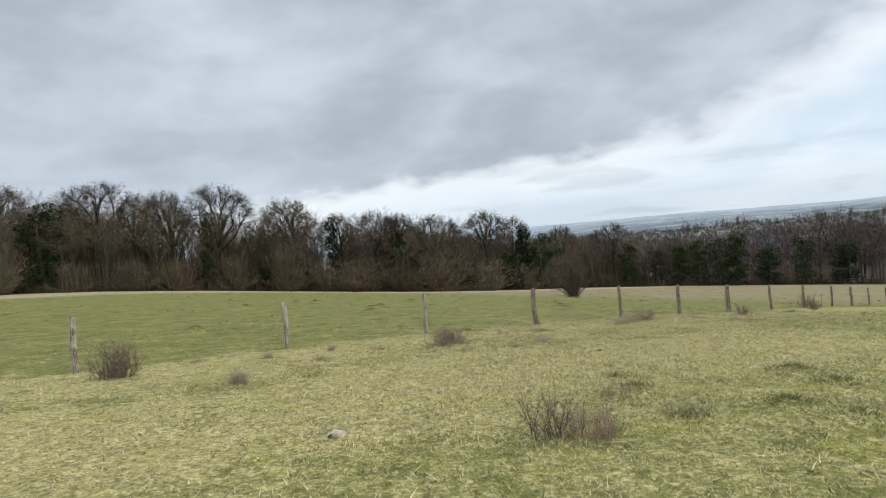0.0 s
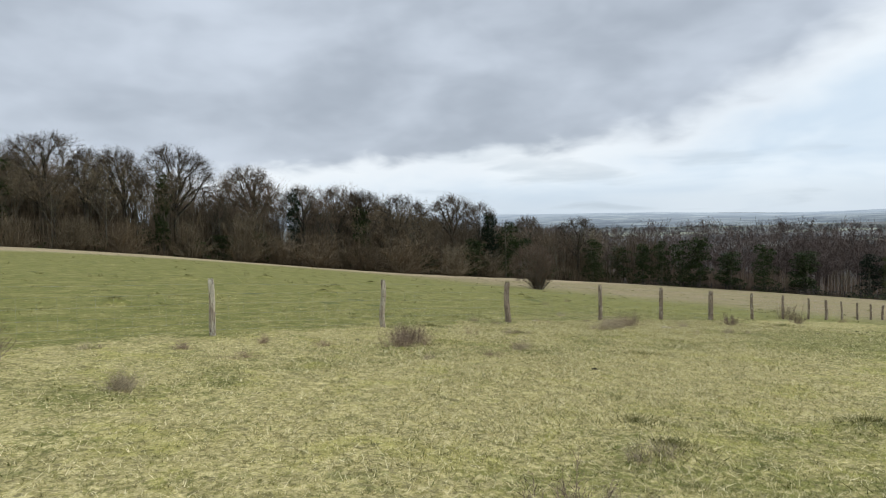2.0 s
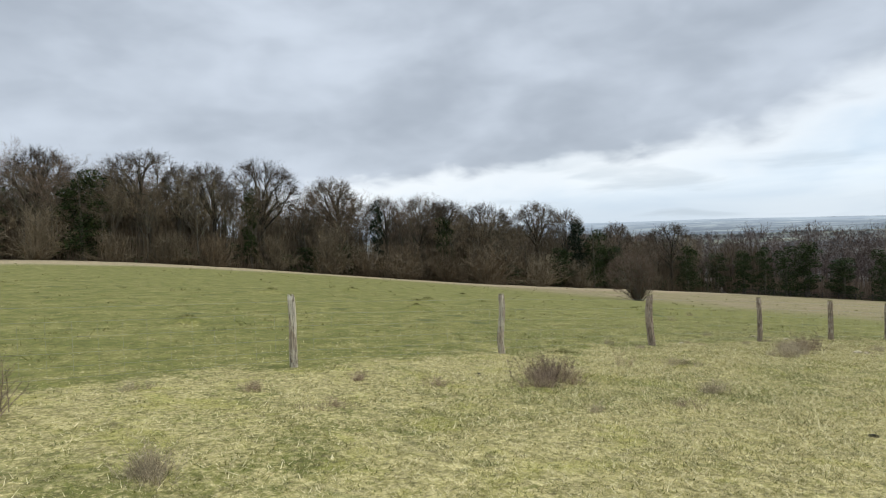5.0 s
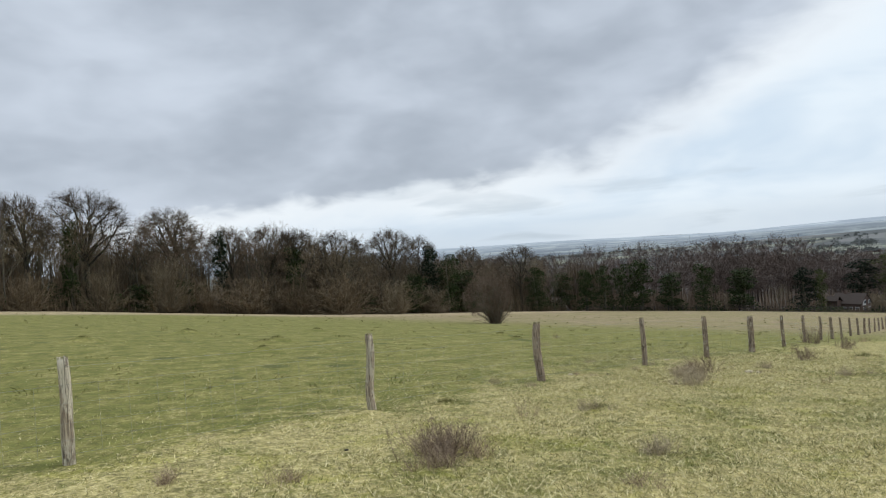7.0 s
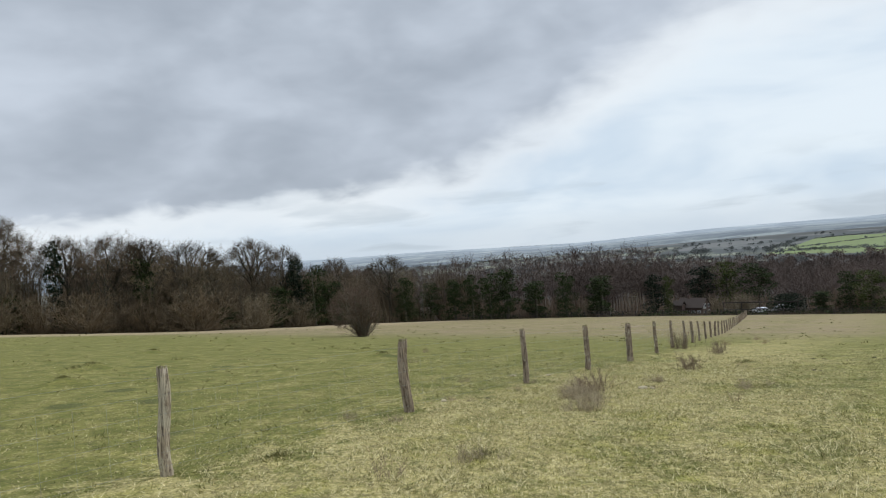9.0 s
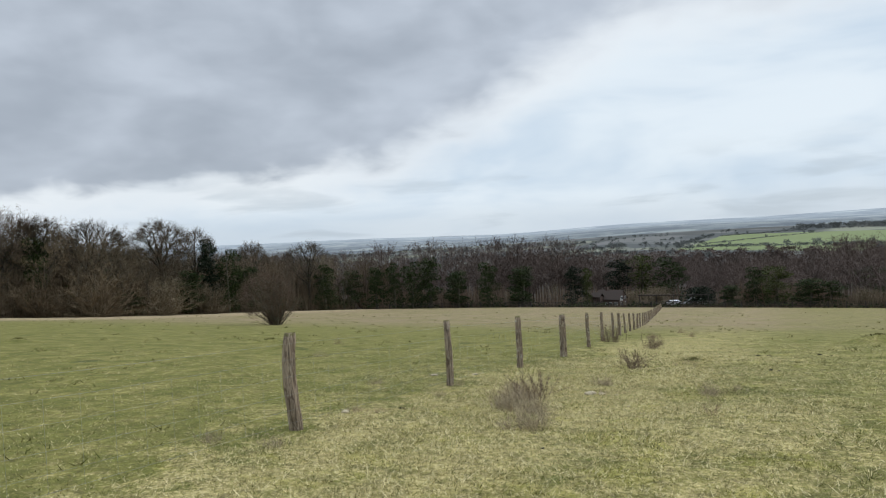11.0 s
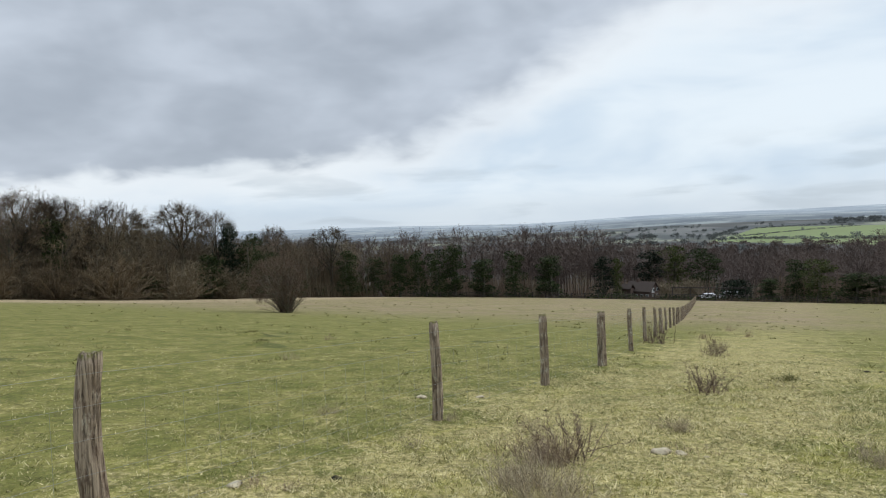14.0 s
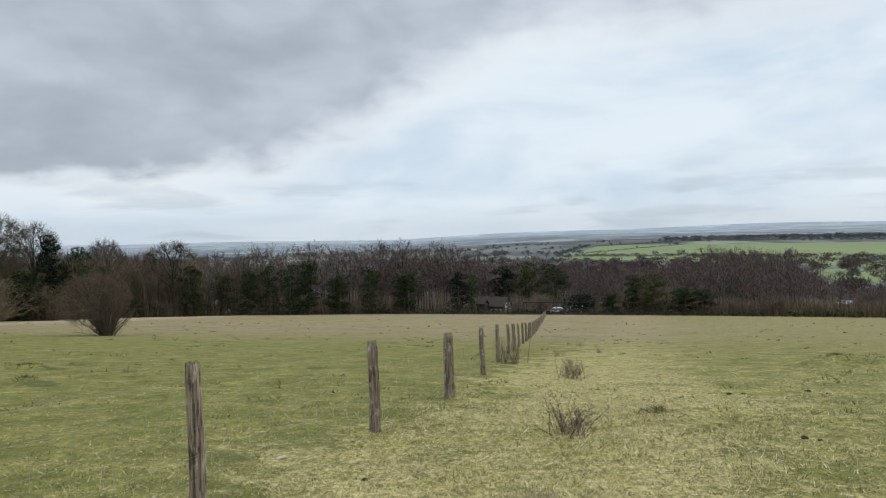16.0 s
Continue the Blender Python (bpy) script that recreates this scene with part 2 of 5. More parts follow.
def bark_material(name, dark, light, scale=6.0, moss=0.0):
    m, n = material(name)
    geo = n.add("ShaderNodeNewGeometry")
    where = n.add("ShaderNodeTexCoord").outputs["Object"]
    streak = n.noise(n.scaled(where, 1, 1, 0.2), scale, 5, 0.65, 0.4)
    luck = n.add("ShaderNodeObjectInfo").outputs["Random"]
    colour = n.mix(n.span(streak, 0.3, 0.7), dark, light)
    tint = n.span(luck, 0.0, 1.0, to=(0.75, 1.25))
    colour = n.mix(1.0, colour, n.add("ShaderNodeCombineXYZ", {0: tint, 1: tint, 2: tint}).outputs[0], "MULTIPLY")
    if moss:
        colour = n.mix(n.math("MULTIPLY", n.span(n.noise(where, scale * 0.5, 3), 0.5, 0.65), moss), colour, (0.10, 0.12, 0.045))
    return finish(m, n, colour, 0.92, streak, 0.6, 0.02, 0.15)


def leaf_material(name, dark, light):
    m, n = material(name)
    geo = n.add("ShaderNodeNewGeometry")
    luck = geo.outputs["Random Per Island"]
    colour = n.mix(luck, dark, light)
    return finish(m, n, colour, 0.85, None, spec=0.08)


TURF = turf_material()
BLADES = blade_material()
BARK = bark_material("bark", (0.055, 0.048, 0.038), (0.15, 0.132, 0.102), 4.0, 0.5)
TWIG = bark_material("twigs", (0.098, 0.073, 0.045), (0.20, 0.154, 0.098), 2.0)
RUSSET = bark_material("russet_twigs", (0.110, 0.079, 0.055), (0.205, 0.15, 0.105), 2.0)
THORN = bark_material("hawthorn_twigs", (0.100, 0.070, 0.050), (0.200, 0.146, 0.104), 2.0)
LOWER = bark_material("lower_wood_twigs", (0.050, 0.038, 0.033), (0.132, 0.099, 0.081), 0.10)
OAKBARK = bark_material("oak_bark", (0.028, 0.024, 0.019), (0.085, 0.074, 0.058), 4.0, 0.4)
OAKTWIG = bark_material("oak_twigs", (0.048, 0.037, 0.026), (0.115, 0.091, 0.063), 2.0)
# far trees: distance haze is mixed into this pale grey twig colour
HAZE_PALED = bark_material("haze_paled_trees", (0.14, 0.15, 0.145), (0.20, 0.21, 0.20), 0.02)
PALE = bark_material("pale_twigs", (0.125, 0.10, 0.064), (0.235, 0.19, 0.122), 2.0)
IVY = leaf_material("ivy_leaves", (0.008, 0.014, 0.006), (0.054, 0.074, 0.024))
PINE = leaf_material("conifer_needles", (0.006, 0.011, 0.007), (0.025, 0.036, 0.019))
YEW = leaf_material("yellow_green_leaves", (0.02, 0.03, 0.010), (0.095, 0.11, 0.032))


# ---- mesh helpers ----
class Mesh:
    """Collects tapered tubes and blades and becomes one mesh."""

    def __init__(self):
        self.v, self.f = [], []

    def tube(self, a, b, ra, rb, sides):
        a, b = Vector(a), Vector(b)
        axis = (b - a).normalized()
        side = axis.orthogonal().normalized()
        other = axis.cross(side)
        k = len(self.v)
        for p, r in ((a, ra), (b, rb)):
            for i in range(sides):
                w = 2 * math.pi * i / sides
                self.v.append(p + side * (r * math.cos(w)) + other * (r * math.sin(w)))
        for i in range(sides):
            j = (i + 1) % sides
            self.f.append((k + i, k + j, k + sides + j, k + sides + i))

    def blade(self, a, b, width, rng):
        a, b = Vector(a), Vector(b)
        side = (b - a).cross(Vector((rng.uniform(-1, 1), rng.uniform(-1, 1), rng.uniform(-1, 1))))
        if side.length < 1e-6:
            return
        side = side.normalized() * width * 0.5
        k = len(self.v)
        self.v += [a - side, a + side, b]
        self.f.append((k, k + 1, k + 2))

    def leaf(self, p, size, rng):
        n = Vector((rng.gauss(0, 1), rng.gauss(0, 1), rng.gauss(0, 1) + 0.4)).normalized()
        u = n.orthogonal().normalized()
        u = (Matrix.Rotation(rng.uniform(0, 6.28), 3, n) @ u) * size * 0.5
        w = n.cross(u) * 0.62
        k = len(self.v)
        p = Vector(p)
        self.v += [p - u, p - w + n * size * 0.12, p + u, p + w + n * size * 0.12]
        self.f.append((k, k + 1, k + 2, k + 3))

    def data(self, name, mat, flat=False):
        me = bpy.data.meshes.new(name)
        me.from_pydata([tuple(p) for p in self.v], [], self.f)
        me.materials.append(mat)
        if not flat:
            me.polygons.foreach_set("use_smooth", [True] * len(me.polygons))
        return me


def part(name, bm, mat, parent, label=""):
    """Links a Mesh, a bmesh or mesh data as one mesh object under a thing."""
    if isinstance(bm, Mesh):
        me = bm.data(name, mat)
    elif isinstance(bm, bpy.types.Mesh):
        me = bm
    else:
        me = bpy.data.meshes.new(name)
        bm.to_mesh(me)
        bm.free()
        me.materials.append(mat)
    ob = new(name, me)
    ob.parent = parent
    if label:
        tagged(ob, label)
    return ob


def thing(name, label, category, group="", kind=""):
    return tagged(new(name), label, category, group, kind)


def place(ob, x, y, scale=1.0, turn=0.0, sink=0.0, lean=(0, 0)):
    ob.location = (x, y, ground_z(x, y) - sink)
    ob.rotation_euler = (radians(lean[0]), radians(lean[1]), radians(turn))
    ob.scale = (scale,) * 3
    return ob


# ---- ground: one sheet to the horizon ----
def make_ground():
    radii = [0.0]
    step = 0.22
    while radii[-1] < 4900:
        radii.append(radii[-1] + step)
        if radii[-1] > 22:
            step *= 1.036
    n = 300
    cx, cy = 4.0, 2.0
    a = np.arange(n) * 2 * math.pi / n
    rr = np.array(radii[1:])
    x = np.r_[cx, (cx + rr[:, None] * np.cos(a)).ravel()]
    y = np.r_[cy, (cy + rr[:, None] * np.sin(a)).ravel()]
    verts = np.c_[x, y, land(x, y)]
    faces = [(0, 1 + i, 1 + (i + 1) % n) for i in range(n)]
    for k in range(len(rr) - 1):
        b = 1 + k * n
        faces += [(b + i, b + n + i, b + n + (i + 1) % n, b + (i + 1) % n) for i in range(n)]
    me = bpy.data.meshes.new("ground")
    me.from_pydata(verts.tolist(), [], faces)
    me.materials.append(TURF)
    me.polygons.foreach_set("use_smooth", [True] * len(me.polygons))
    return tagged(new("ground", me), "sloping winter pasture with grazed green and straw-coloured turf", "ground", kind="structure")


ground = make_ground()


# ---- trees ----
def bough(wood, twigs, rng, p, way, length, radius, level, plan):
    """A limb in short bent pieces, with its side branches; the last level is fine twigs."""
    pieces, sides, kids, bend, lift = plan[level]
    here, turned, r = Vector(p), Vector(way).normalized(), radius
    stops = [(here.copy(), turned.copy(), r)]
    for i in range(pieces):
        turned = (turned + Vector((rng.gauss(0, bend), rng.gauss(0, bend), rng.gauss(0, bend) + lift))).normalized()
        ahead = here + turned * (length / pieces)
        thin = radius * (1 - 0.72 * (i + 1) / pieces)
        if sides:
            wood.tube(here, ahead, r, thin, sides)
        else:
            twigs.blade(here, ahead, 2.2 * r, rng)
        here, r = ahead, thin
        stops.append((here.copy(), turned.copy(), r))
    last = level + 1 >= len(plan)
    for k in range(kids):
        u = 0.28 + 0.72 * (k + rng.random()) / kids if level else 0.42 + 0.58 * (k + rng.random()) / kids
        at = min(int(u * pieces), pieces - 1)
        q = stops[at][0].lerp(stops[at + 1][0], u * pieces - at)
        out = stops[at][1].cross(Vector((rng.gauss(0, 1), rng.gauss(0, 1), rng.gauss(0, 1)))).normalized()
        spread = rng.uniform(0.55, 1.15)
        to = (stops[at][1] + out * spread + Vector((0, 0, 0.12))).normalized()
        if last:
            reach = rng.uniform(0.5, 1.0) * max(0.55, length * 0.75)
            twigs.blade(q, q + to * reach, 0.045, rng)
            twigs.blade(q + to * reach * 0.4, q + to * reach * 0.4 + (to + out * 0.8).normalized() * reach * 0.6, 0.038, rng)
        else:
            bough(wood, twigs, rng, q, to, length * rng.uniform(0.42, 0.66) * (1.15 - 0.35 * u), max(stops[at][2] * 0.55, 0.018), level + 1, plan)


ASH = [(7, 6, 13, 0.045, 0.10), (3, 4, 5, 0.14, 0.16), (2, 3, 4, 0.2, 0.08), (1, 0, 5, 0.2, 0.04)]


def bare_tree_meshes(seed, plan, height, trunk=0.62, girth=0.02):
    rng = random.Random(seed)
    wood, twigs = Mesh(), Mesh()
    bough(wood, twigs, rng, (0, 0, -0.5), (rng.gauss(0, 0.03), rng.gauss(0, 0.03), 1), height * trunk, height * girth, 0, plan)
    top = max(p.z for p in wood.v + twigs.v)
    for m in (wood, twigs):
        m.v = [p * (height / top) for p in m.v]
    return wood, twigs


def domed_tree_meshes(seed, height, breadth, fork=0.34, limbs=13, forks=7, sprays=6, core=0.62, low=0.15, twig=0.06, girth=0.021, distant=False):
    """A bare tree whose limbs fan out to a rounded crown."""
    rng = random.Random(seed)
    wood, twigs = Mesh(), Mesh()
    base = Vector((0, 0, height * fork))
    middle = Vector((rng.gauss(0, 0.4), rng.gauss(0, 0.4), height * core))
    half = Vector((breadth / 2, breadth / 2, height * (1 - core)))

    def rim(way, k):
        way = way.normalized()
        bump = 1 + 0.10 * noise.noise(way * 2.2 + Vector((seed, 0, 0)))
        return middle + Vector((way.x * half.x, way.y * half.y, way.z * half.z)) * (k * bump)

    def jitter(s):
        return Vector((rng.gauss(0, s), rng.gauss(0, s), rng.gauss(0, s)))

    r0 = height * girth
    wood.tube((0, 0, -0.5), base * 0.5, r0 * 1.25, r0, 8)
    wood.tube(base * 0.5, base, r0, r0 * 0.85, 8)
    wood.tube(base, base + Vector((0, 0, height * 0.6 * fork)), r0 * 0.8, r0 * 0.5, 6)
    for i in range(limbs):
        a = 6.283 * (i * 0.618 + rng.uniform(-0.06, 0.06))
        up = 1.0 - (1 + low) * ((i + 0.5) / limbs)
        flat = math.sqrt(max(0.0, 1 - up * up))
        way = Vector((math.cos(a) * flat, math.sin(a) * flat, up))
        p = base + Vector((0, 0, height * rng.uniform(-0.1, 0.6) * fork))
        end = rim(way, 0.62)
        knee = p.lerp(end, 0.5) + jitter(0.02 * height) + Vector((0, 0, 0.027 * height))
        wood.tube(p, knee, r0 * 0.5, r0 * 0.33, 3 if distant else 5)
        wood.tube(knee, end, r0 * 0.33, r0 * 0.18, 3 if distant else 4)
        for j in range(forks):
            u = rng.uniform(0.1, 1.0)
            q = knee.lerp(end, u)
            way2 = way + jitter(0.34)
            end2 = rim(way2, rng.uniform(0.70, 0.88))
            knee2 = q.lerp(end2, 0.5) + jitter(0.011 * height)
            if distant:
                twigs.blade(q, end2, r0 * 0.3, rng)
            else:
                wood.tube(q, knee2, r0 * 0.15, r0 * 0.09, 3)
                wood.tube(knee2, end2, r0 * 0.09, r0 * 0.05, 3)
            for k in range(sprays):
                s = knee2.lerp(end2, rng.uniform(0.0, 1.0))
                way3 = way2 + jitter(0.2)
                tip = rim(way3, rng.uniform(0.84, 1.0))
                twigs.blade(s, tip, twig, rng)
                for g in range(5 if distant else 7):
                    m = s.lerp(tip, rng.uniform(0.1, 0.95))
                    e = (way3.normalized() + jitter(0.7)).normalized() * height * rng.uniform(0.02, 0.05)
                    twigs.blade(m, m + e, twig * 0.7, rng)
    return wood, twigs


def ivy_tree_meshes(seed, height, width, size=0.27, leaves=5200, taper=0.5, masses=26):
    """A trunk clad in dark evergreen masses with an uneven outline and gaps."""
    rng = random.Random(seed)
    wood, crown = Mesh(), Mesh()
    wood.tube((0, 0, -0.5), (rng.gauss(0, 0.3), rng.gauss(0, 0.3), height * 0.93), height * 0.022, 0.04, 6)
    lumps = []
    for i in range(masses):
        h = height * (0.10 + 0.86 * (i + rng.random()) / masses)
        wide = width * (1 - taper * (h / height) ** 1.6) * rng.uniform(0.35, 1.0)
        a = rng.uniform(0, 6.28)
        c = Vector((math.cos(a) * wide * 0.62, math.sin(a) * wide * 0.62, h))
        wood.tube((0, 0, h * 0.9), c, 0.05, 0.02, 3)
        lumps.append((c, width * rng.uniform(0.28, 0.52)))
    for i in range(leaves):
        c, r = rng.choice(lumps)
        v = Vector((rng.gauss(0, 1), rng.gauss(0, 1), rng.gauss(0, 1))).normalized() * r * rng.uniform(0.62, 1.06)
        v.z *= 0.75
        crown.leaf(c + v, size * rng.uniform(0.6, 1.4), rng)
    return wood, crown


def shrub_meshes(seed, height, width, stems, kids, twig_width, fan=1.0, root=0.03):
    """A many-stemmed bare shrub, fanning from its base into a rounded top."""
    rng = random.Random(seed)
    wood, twigs = Mesh(), Mesh()
    for i in range(stems):
        a, lean = rng.uniform(0, 6.28), abs(rng.gauss(0, 0.5)) * fan
        lean = min(lean, 1.25)
        way = Vector((math.cos(a) * math.sin(lean), math.sin(a) * math.sin(lean), math.cos(lean)))
        limit = 1.0 / math.sqrt((math.sin(lean) / (width * 0.5)) ** 2 + (math.cos(lean) / height) ** 2)
        length = limit * rng.uniform(0.62, 0.98)
        p = Vector((rng.gauss(0, width * root), rng.gauss(0, width * root), -0.1 * height / 4))
        thick = height * rng.uniform(0.006, 0.012)
        for k in range(3):
            w2 = (way + Vector((rng.gauss(0, 0.1), rng.gauss(0, 0.1), rng.gauss(0, 0.06)))).normalized()
            q = p + w2 * length / 3
            wood.tube(p, q, thick * (1 - k / 3.6), thick * (1 - (k + 1) / 3.6), 4)
            for j in range(kids):
                s = p.lerp(q, rng.random())
                out = (w2 + Vector((rng.gauss(0, 0.55), rng.gauss(0, 0.55), rng.gauss(0, 0.45)))).normalized()
                e = s + out * length * rng.uniform(0.10, 0.3)
                if e.z < 0.1:
                    continue
                twigs.blade(s, e, twig_width, rng)
                for g in range(2):
                    s2 = s.lerp(e, rng.uniform(0.3, 0.9))
                    e2 = s2 + (out + Vector((rng.gauss(0, 0.7), rng.gauss(0, 0.7), rng.gauss(0, 0.6)))).normalized() * length * rng.uniform(0.06, 0.16)
                    twigs.blade(s2, e2, twig_width * 0.8, rng)
            p = q
    return wood, twigs


def plant(name, pair, mats, label, category, group="", crown="crown"):
    """A template: trunk and crown under an empty, standing at the origin until placed."""
    ob = thing(name, label, category, group)
    part("trunk", pair[0].data("trunk", mats[0]), None, ob)
    part(crown, pair[1].data(crown, mats[1], flat=True), None, ob)
    return ob


class Stock:
    """Hands out one template after the other, then copies of it."""

    def __init__(self, makers):
        self.makers, self.made, self.size = makers, {}, {}

    def put(self, kind, x, y, scale, turn, wide=1.0):
        m = Matrix.Translation((x, y, ground_z(x, y) - 0.15)) @ Matrix.Rotation(radians(turn), 4, "Z") @ Matrix.Diagonal((scale * wide, scale * wide, scale, 1))
        if kind not in self.made:
            ob = self.made[kind] = self.makers[kind]()
            ob.matrix_basis = m
            return ob
        ob = copy_thing(self.made[kind], Matrix.Identity(4))
        ob.matrix_basis = m
        return ob


WOODS = "bare trees of the wood"
STOCK = Stock({
    "oak": lambda: plant("oak_tree", domed_tree_meshes(3, 18, 12, sprays=11, twig=0.045), (OAKBARK, OAKTWIG), "tall bare winter oak with a broad domed crown of twigs", "tree", WOODS),
    "oak2": lambda: plant("oak_tree", domed_tree_meshes(8, 18, 10, 0.42, 14, sprays=11, twig=0.045), (OAKBARK, OAKTWIG), "tall bare winter oak with a broad domed crown of twigs", "tree", WOODS),
    "ash": lambda: plant("ash_tree", bare_tree_meshes(11, ASH, 18, 0.8, 0.013), (BARK, TWIG), "slender bare ash with a narrow upright crown in the wood", "tree", WOODS),
    "ash2": lambda: plant("ash_tree", bare_tree_meshes(14, ASH, 18, 0.78, 0.012), (BARK, PALE), "slender bare ash with a narrow upright crown in the wood", "tree", WOODS),
    "ash3": lambda: plant("ash_tree", bare_tree_meshes(19, ASH, 18, 0.82, 0.012), (BARK, RUSSET), "slender bare ash with reddish twigs in the wood", "tree", WOODS),
    "ivy": lambda: plant("ivy_clad_tree", ivy_tree_meshes(5, 14, 2.6), (BARK, IVY), "tree trunk clad in dark green ivy at the wood's edge", "tree", "ivy-clad trees"),
    "ivy2": lambda: plant("ivy_clad_tree", ivy_tree_meshes(6, 14, 3.4, taper=0.25, masses=19), (BARK, IVY), "tree trunk clad in dark green ivy at the wood's edge", "tree", "ivy-clad trees"),
    "yew": lambda: plant("evergreen_tree", ivy_tree_meshes(7, 14, 3.2, 0.28, 4000, 0.4), (BARK, YEW), "yellowish green evergreen tree beside the farmhouse", "tree", "evergreens"),
    "pine": lambda: plant("conifer_tree", ivy_tree_meshes(9, 15, 3.2, 0.3, 4000, 0.75), (BARK, PINE), "dark narrow conifer standing by the farmhouse", "tree", "evergreens"),
    "holly": lambda: plant("evergreen_shrub", ivy_tree_meshes(10, 5, 3.6, 0.25, 3600, 0.55), (BARK, PINE), "dark rounded evergreen shrub by the paddock fence", "shrub", "evergreens"),
    "thorn": lambda: plant("hawthorn_shrub", shrub_meshes(21, 7, 8, 64, 11, 0.034, 1.25, 0.05), (TWIG, TWIG), "bare brown hawthorn at the edge of the wood", "shrub", "hawthorns"),
    "thorn2": lambda: plant("hawthorn_shrub", shrub_meshes(22, 7, 8, 64, 11, 0.034, 1.25, 0.05), (TWIG, PALE), "bare greyish brown hawthorn at the edge of the wood", "shrub", "hawthorns"),
})

EDGE = [(-116, -60), (-108, -20), (-101, 5), (-103, 28), (-99, 50), (-89, 70), (-88, 100), (-78, 122), (-48, 143), (-16, 143), (12, 137), (40, 126), (80, 114)]


def edge_at(u):
    """A point along the edge of the field, u metres from its start, and the way out of the field there."""
    for (ax, ay), (bx, by) in zip(EDGE, EDGE[1:]):
        d = math.hypot(bx - ax, by - ay)
        if u <= d:
            k = u / d
            return ax + (bx - ax) * k, ay + (by - ay) * k, -(by - ay) / d, (bx - ax) / d
        u -= d
    return *EDGE[-1], 0.0, 1.0


def tall(x, y):
    """Height of the wood's canopy, lower towards the farm."""
    return float(np.interp(math.degrees(math.atan2(x - 8, y + 5)), [-100, -60, -50, -42, -20, -10, 20], [18.5, 17.5, 15.5, 13.5, 16, 13, 12]))


def place_tree(kind, x, y, high, wide, turn):
    """One of the stock, stretched to a height and a breadth of crown."""
    if kind not in STOCK.size:
        STOCK.put(kind, x, y, 1, turn)
        first = STOCK.made[kind]
        pts = [v.co for ob in first.children for v in ob.data.vertices]
        STOCK.size[kind] = max(p.z for p in pts), 2 * sorted(math.hypot(p.x, p.y) for p in pts)[int(len(pts) * 0.93)]
        ob = first
    else:
        ob = STOCK.put(kind, x, y, 1, turn)
    h, w = STOCK.size[kind]
    ob.scale = wide / w, wide / w, high / h
    return ob


# kind, place, height and breadth of the trees that stand out against the sky
SKYLINE = [
    ("oak", -116.0, -16.6, 18.8, 12), ("oak2", -113.0, -5.3, 19.7, 13), ("oak", -110.1, 8.9, 20.5, 17), ("oak2", -110.5, 15.3, 18.7, 9),
    ("oak2", -110.9, 21.5, 20.0, 11), ("oak", -111.4, 30.4, 22.3, 15), ("oak2", -108.9, 44.4, 20.5, 14), ("oak2", -107.0, 53.8, 17.9, 9),
    ("oak", -104.0, 60.0, 18.4, 12), ("oak2", -101.4, 65.1, 18.1, 12), ("oak", -98.3, 71.2, 17.8, 12), ("oak2", -95.5, 83.2, 19.0, 13),
    ("oak", -95.1, 90.9, 18.1, 8), ("oak2", -94.1, 106.5, 16.4, 9), ("oak", -88.9, 117.5, 17.0, 12),
]
EVERGREEN = [
    ("ivy2", -105.4, 0.3, 14.2, 7.6), ("ivy", -111.1, -20.1, 14.5, 8.5), ("ivy2", -109.9, -12.4, 12.1, 5.8), ("ivy", -105.6, 26.3, 14.5, 3.2),
    ("pine", -103.8, 50.2, 15.2, 2.9), ("ivy", -97.8, 61.4, 12.9, 4.5), ("pine", -91.3, 90.4, 14.4, 4.9), ("ivy2", -89.6, 93.6, 12.6, 5.2),
    ("ivy", -89.3, 84.0, 8.2, 5.2), ("ivy2", -82.9, 115.5, 10.3, 5.6), ("ivy", -90.2, 98.9, 9.5, 7.6), ("ivy", -82.4, 124.8, 9.3, 5.2),
]
FRONT_THORN = [
    ("thorn2", -104.0, -5.7, 10.2, 9.0), ("thorn", -100.1, -16.1, 8.8, 15.4), ("thorn2", -101.0, 38.8, 11.0, 10.4), ("thorn", -97.8, 52.4, 8.4, 12.5),
    ("thorn", -90.8, 66.4, 9.6, 13.6), ("thorn2", -102.5, 11.7, 6.7, 8.0), ("thorn", -103.2, 19.4, 7.1, 7.6), ("thorn2", -102.4, 3.7, 6.0, 7.4),
    ("thorn2", -103.7, 29.8, 8.6, 8.3), ("thorn", -100.8, 45.5, 8.1, 7.4), ("thorn2", -88.2, 77.0, 8.0, 10.5), ("thorn", -94.5, 59.5, 8.8, 9.5), ("thorn2", -87.6, 86.0, 7.0, 9.0),
]
